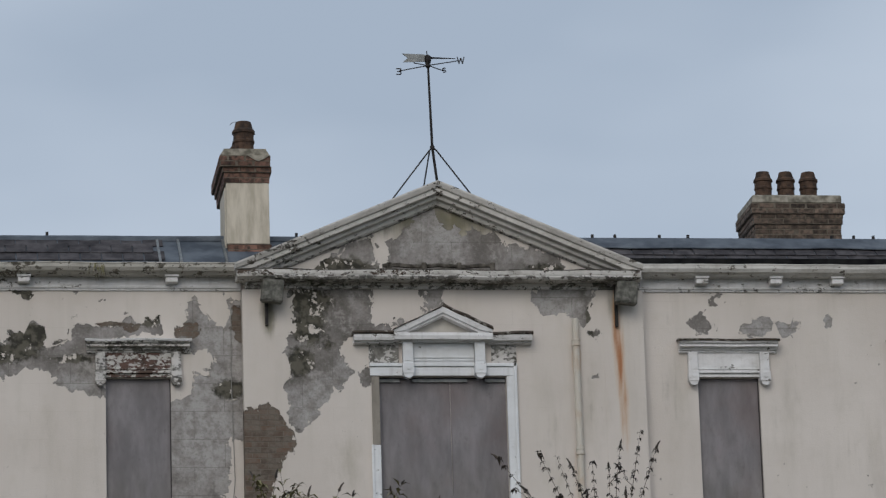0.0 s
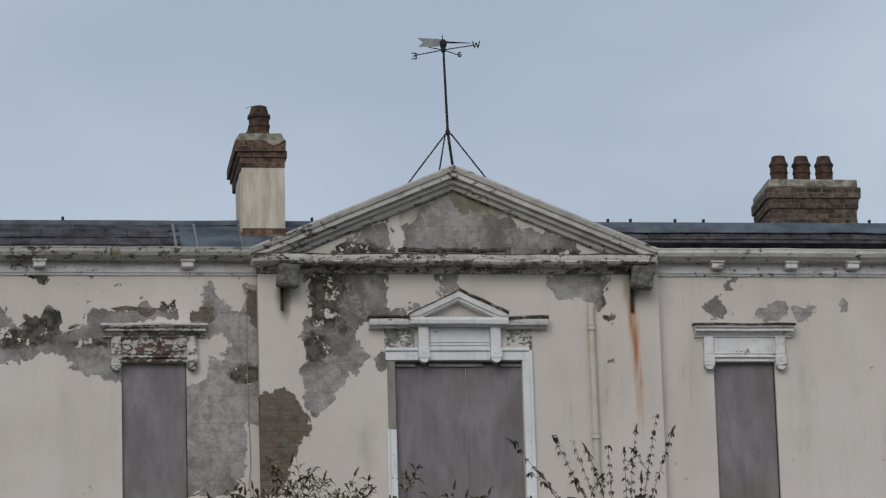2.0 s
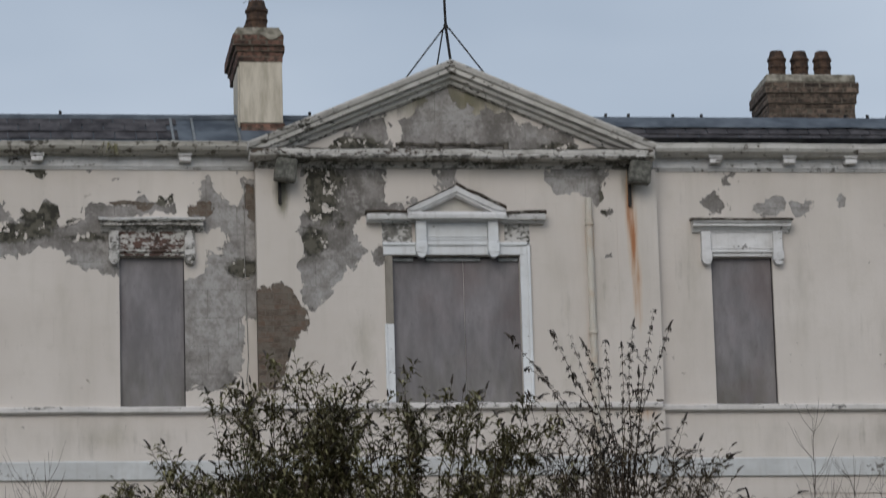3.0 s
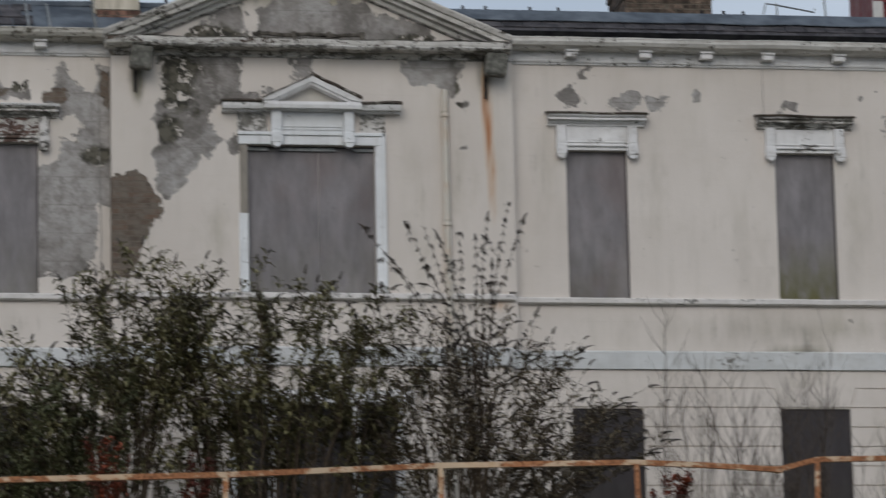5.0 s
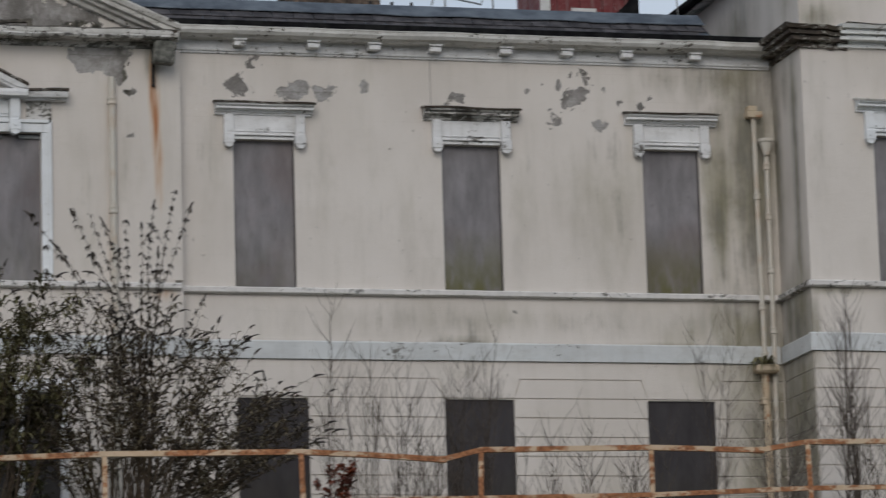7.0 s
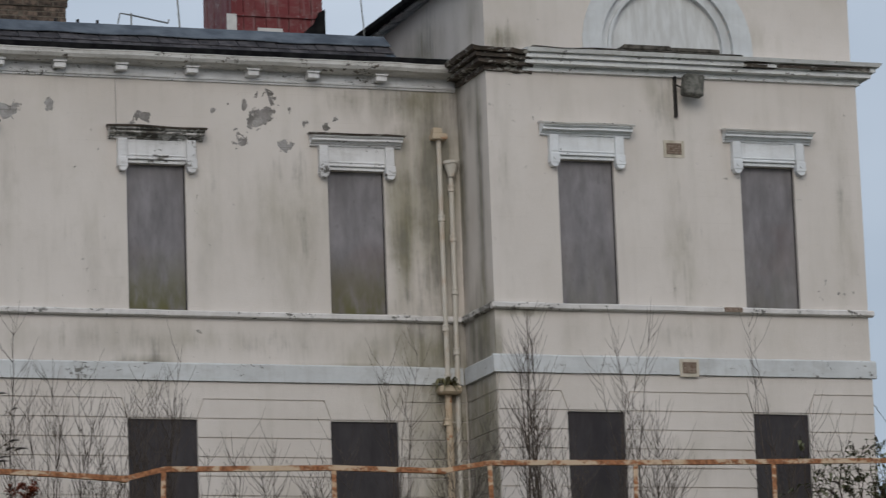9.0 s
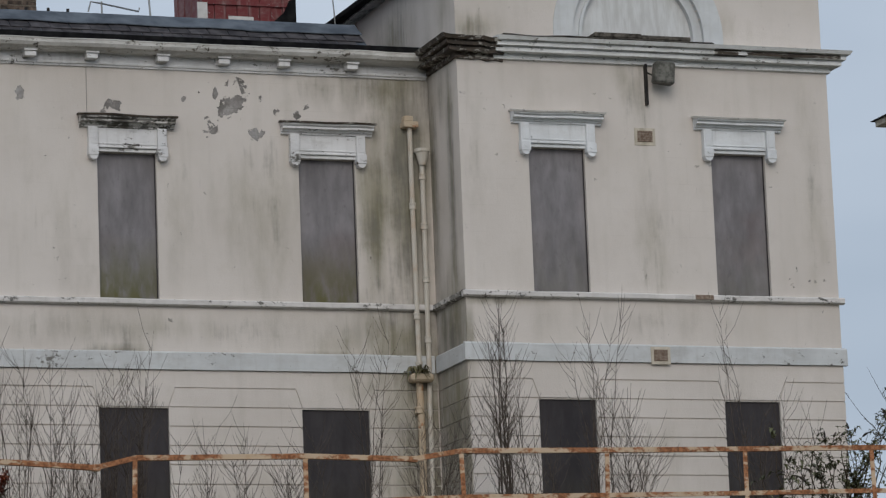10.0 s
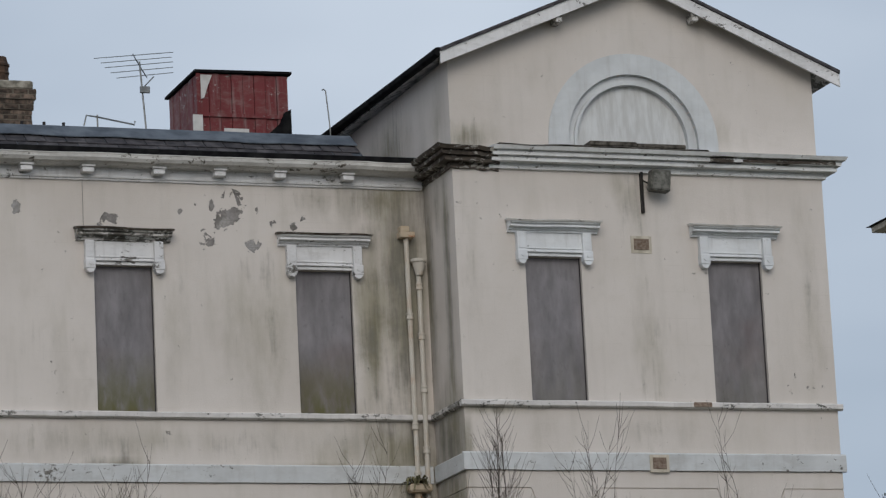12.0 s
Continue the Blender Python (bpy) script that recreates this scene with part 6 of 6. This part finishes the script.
shrub("butterfly_bush", "large leafy butterfly bush with grey green leaves, before the centre bay", 3, fan(3, 1.7, 5.8, 3.6, 4.7, 62, 50.4, 0.9, 0.52), 0.8, LEAF, (0.165, 0.050), side=9, pairs=8, heads=0.55, sag=0.55, lean=1.25)
shrub("butterfly_bush", "large leafy butterfly bush with drooping dead flower heads", 4, fan(4, 4.6, 8.4, 5.4, 7.4, 66, 50.6, 0.9, 0.52), 0.78, LEAF, (0.165, 0.050), side=8, pairs=8, heads=0.55, sag=0.5, lean=1.25)
REACHING = [((9.0 + 0.05 * i, 50.3, 7.15), (x, 50.1 + 0.08 * i, z)) for i, (x, z) in enumerate([(10.41, 10.24), (11.27, 9.62), (11.50, 9.44), (11.56, 8.92), (9.86, 10.65), (10.55, 9.96), (10.9, 9.3), (10.1, 10.4), (11.1, 9.1)])]
shrub("butterfly_bush", "half bare butterfly bush, many thin brown stems", 5, fan(5, 7.4, 11.4, 8.4, 9.3, 70, 50.4, 0.8, 0.45) + REACHING, 0.75, LEAF_BROWN, (0.11, 0.036), side=9, pairs=6, heads=0.7, thick=0.012, sag=0.40, lean=1.08)
LONG_TIPS = [(7.56, 11.70), (8.12, 11.82), (8.40, 11.80), (8.62, 11.72), (8.80, 11.66), (9.05, 11.62), (9.25, 11.93), (9.57, 12.2), (9.65, 11.82), (9.84, 10.63), (9.3, 11.3), (8.0, 11.4)]
shrub("butterfly_bush", "tall bare shoots of a butterfly bush with small leaf buds", 6, [((8.95 + 0.05 * (i % 4), 50.3 + 0.1 * (i % 3), 7.15), (x, 50.2 + 0.2 * (i % 4), z)) for i, (x, z) in enumerate(LONG_TIPS)],
      1.0, SEED, (0.115, 0.055), side=3, pairs=9, heads=0.45, start=0.45, thick=0.014, bud=True, sag=0.14, lean=2.7)
shrub("evergreen_shrub", "dark evergreen shrub below the boarded windows", 7, fan(7, 2.2, 4.6, 2.7, 4.2, 18, 49.8, 0.5, 0.45, 0.78), 1.0, LEAF_DARK, (0.09, 0.045), side=9, pairs=10, heads=0.0)
shrub("evergreen_shrub", "dark undergrowth at the foot of the bush", 8, fan(8, 4.4, 7.9, 4.6, 7.8, 20, 51.2, 0.5, 0.35, 0.6), 0.7, LEAF_DARK, (0.11, 0.045), side=7, pairs=8, heads=0.0)


def red_shrub(seed, x, y, z, h, n, label):
    rnd = random.Random(seed)
    shoots = [((x + rnd.uniform(-0.05, 0.05), y, z), (x + rnd.uniform(-0.28, 0.28), y + rnd.uniform(-0.2, 0.2), z + h * rnd.uniform(0.6, 1.0))) for _ in range(n)]
    shrub("red_leaved_shrub", label, seed, shoots, 0.95, LEAF_RED, (0.07, 0.045), side=5, pairs=7, heads=0.0, thick=0.008)


red_shrub(11, 11.05, 48.0, 7.1, 1.3, 9, "small shrub with dark red leaves behind the railing")
red_shrub(12, 4.0, 48.4, 7.0, 1.75, 14, "low shrub with red autumn leaves before the bush")
red_shrub(13, 5.1, 48.2, 7.0, 1.45, 9, "low shrub with red autumn leaves before the bush")


def sapling(seed, x, y, top, width, n, label, twigs=9, thick=0.013, spread=0.3):
    """Bare upright shoots with thin side twigs."""
    rnd = random.Random(seed)
    bm = bmesh.new()
    for i in range(n):
        fx = x + rnd.uniform(-width, width) * 0.5
        h = 7.15 + (top - 7.15) * (1.0 if i == 0 else rnd.uniform(0.55, 0.97))
        pts = bend((fx, y + rnd.uniform(-0.2, 0.2), 7.15), (fx + rnd.uniform(-spread, spread), y + rnd.uniform(-0.3, 0.3), h), 0.08, 8, rnd, 0.025)
        add_tube(bm, pts, [thick * (1.05 - 0.93 * k / 8) for k in range(9)], 4, False)
        for _ in range(twigs):
            p, w = along(pts, rnd.uniform(0.25, 0.97))
            a = rnd.uniform(0, 6.283)
            d = (w * 0.8 + Vector((math.cos(a), math.sin(a), 0.1)) * 0.75).normalized()
            l = rnd.uniform(0.2, 0.65)
            q = [p, p + d * l * 0.5 + Vector((0, 0, 0.02)), p + d * l * 0.85 + Vector((0, 0, 0.28 * l))]
            add_tube(bm, q, [0.0036, 0.0028, 0.0018], 3, False)
    root = thing("bare_sapling", (x, y, 7.15), label, "sapling", "bare saplings")
    tagged(part("twig_tangle", bm, TWIG, root), kind="stuff")


SAPLINGS = [(21, 11.72, 51.0, 10.85, 0.2, 3, 16, 0.3), (22, 12.3, 51.2, 10.2, 0.7, 7, 9, 0.4), (23, 13.55, 51.4, 10.55, 0.8, 14, 6, 0.25), (24, 12.9, 51.0, 9.6, 0.6, 7, 9, 0.3), (25, 14.9, 51.3, 9.3, 1.0, 6, 9, 0.3),
            (26, 16.3, 51.3, 9.2, 0.9, 6, 10, 0.3), (27, 18.0, 51.3, 9.7, 1.0, 9, 10, 0.4), (28, 18.97, 50.9, 11.02, 0.22, 5, 46, 0.16), (29, 20.5, 51.0, 11.05, 0.5, 6, 8, 0.45), (30, 21.0, 51.1, 9.9, 0.5, 7, 12, 0.4),
            (31, 22.7, 51.0, 11.05, 0.4, 3, 6, 0.35), (32, 19.6, 51.0, 10.3, 0.5, 5, 8, 0.35), (33, 1.3, 51.0, 10.4, 0.7, 6, 8, 0.4), (34, 17.3, 51.5, 10.7, 0.5, 4, 6, 0.5), (35, 23.3, 51.2, 9.9, 0.6, 5, 10, 0.4)]
for seed, x, y, top, width, n, twigs, spread in SAPLINGS:
    sapling(seed, x, y, top, width, n + n // 2, "bare grey brown sapling shoots against the wall", twigs + 10, 0.017 if seed == 28 else 0.009, spread)
rnd_right = random.Random(40)
shrub("evergreen_bush", "leafy dark green bush by the wing's end", 41, [((24.2 + rnd_right.uniform(-0.4, 0.4), 51.0, 7.15), (23.5 + 1.7 * i / 21, 51.0 + rnd_right.uniform(-0.4, 0.4), 7.15 + rnd_right.uniform(1.5, 2.6) * (0.75 + 0.25 * i / 21))) for i in range(22)],
      0.85, LEAF_DARK, (0.085, 0.042), side=6, pairs=8, heads=0.1)
shrub("evergreen_bush", "low dark weeds behind the railing", 42, [((22.7 + 0.15 * i, 50.6, 7.15), (22.4 + 0.22 * i, 50.4, 8.7 + 0.25 * (i % 3))) for i in range(6)], 0.5, LEAF_DARK, (0.16, 0.06), side=2, pairs=6, heads=0.6)
shrub("far_bush", "bare twigs of a tree beyond the building", 43, [((30.5, 60.0, 7.2), (28.0 + 0.5 * i, 60, 11.0 + 0.35 * (i % 4))) for i in range(8)], 0.15, LEAF_DARK, (0.08, 0.03), TWIG, side=8, pairs=4, heads=0.0, category="tree")


def tuft(name, x, y, z, seed, n, size, label, drop=0.2):
    rnd = random.Random(seed)
    bm = bmesh.new()
    for _ in range(n):
        a = rnd.uniform(0, 6.283)
        d = Vector((math.cos(a), math.sin(a), rnd.uniform(-0.2, 1.1)))
        add_leaf(bm, Vector((x + rnd.uniform(-0.4, 0.4) * size, y + rnd.uniform(-0.2, 0.2) * size, z)), d, size * rnd.uniform(0.5, 1.1), size * 0.12, drop + 0.3)
    tagged(part(name, bm, LEAF), label, "weed")


tuft("fern_tuft", 18.87, FACADE - 0.15, 10.50, 51, 70, 0.28, "green fern growing in the pipe hopper", 0.4)
tuft("fern_tuft", 2.52, FACADE - 0.30, 15.20, 52, 40, 0.16, "small weed hanging from the gutter", 0.9)
tuft("fern_tuft", 1.55, FACADE - 0.30, 15.22, 53, 14, 0.10, "small weed growing on the gutter", 0.7)
tuft("fern_tuft", 3.60, FACADE - 0.25, 15.24, 54, 12, 0.10, "small weed growing on the gutter", 0.7)


def grass():
    rnd = random.Random(60)
    bm = bmesh.new()
    for _ in range(16000):
        x = rnd.uniform(-1, 27)
        y = 45.0 + 0.2 * x + rnd.uniform(-2.0, 1.6)
        a = rnd.uniform(0, 6.283)
        d = Vector((math.cos(a) * 0.5, math.sin(a) * 0.5, 1.0))
        add_leaf(bm, Vector((x, y, terrain(x, y) - 0.03)), d, rnd.uniform(0.14, 0.36) * (1.45 if 13.2 < x < 17.5 else 0.4), 0.012, 0.25)
    tagged(part("grass", bm, GRASS), "rough green grass along the railing", "grass", "", "stuff")


grass()

# ---- slates and bricks laid last ----
for root, y0, z0, run, rise, x0, x1, skip in ROOFS:
    lay_slates(root, y0, z0, run, rise, max(x0, 0.2), x1, skip)
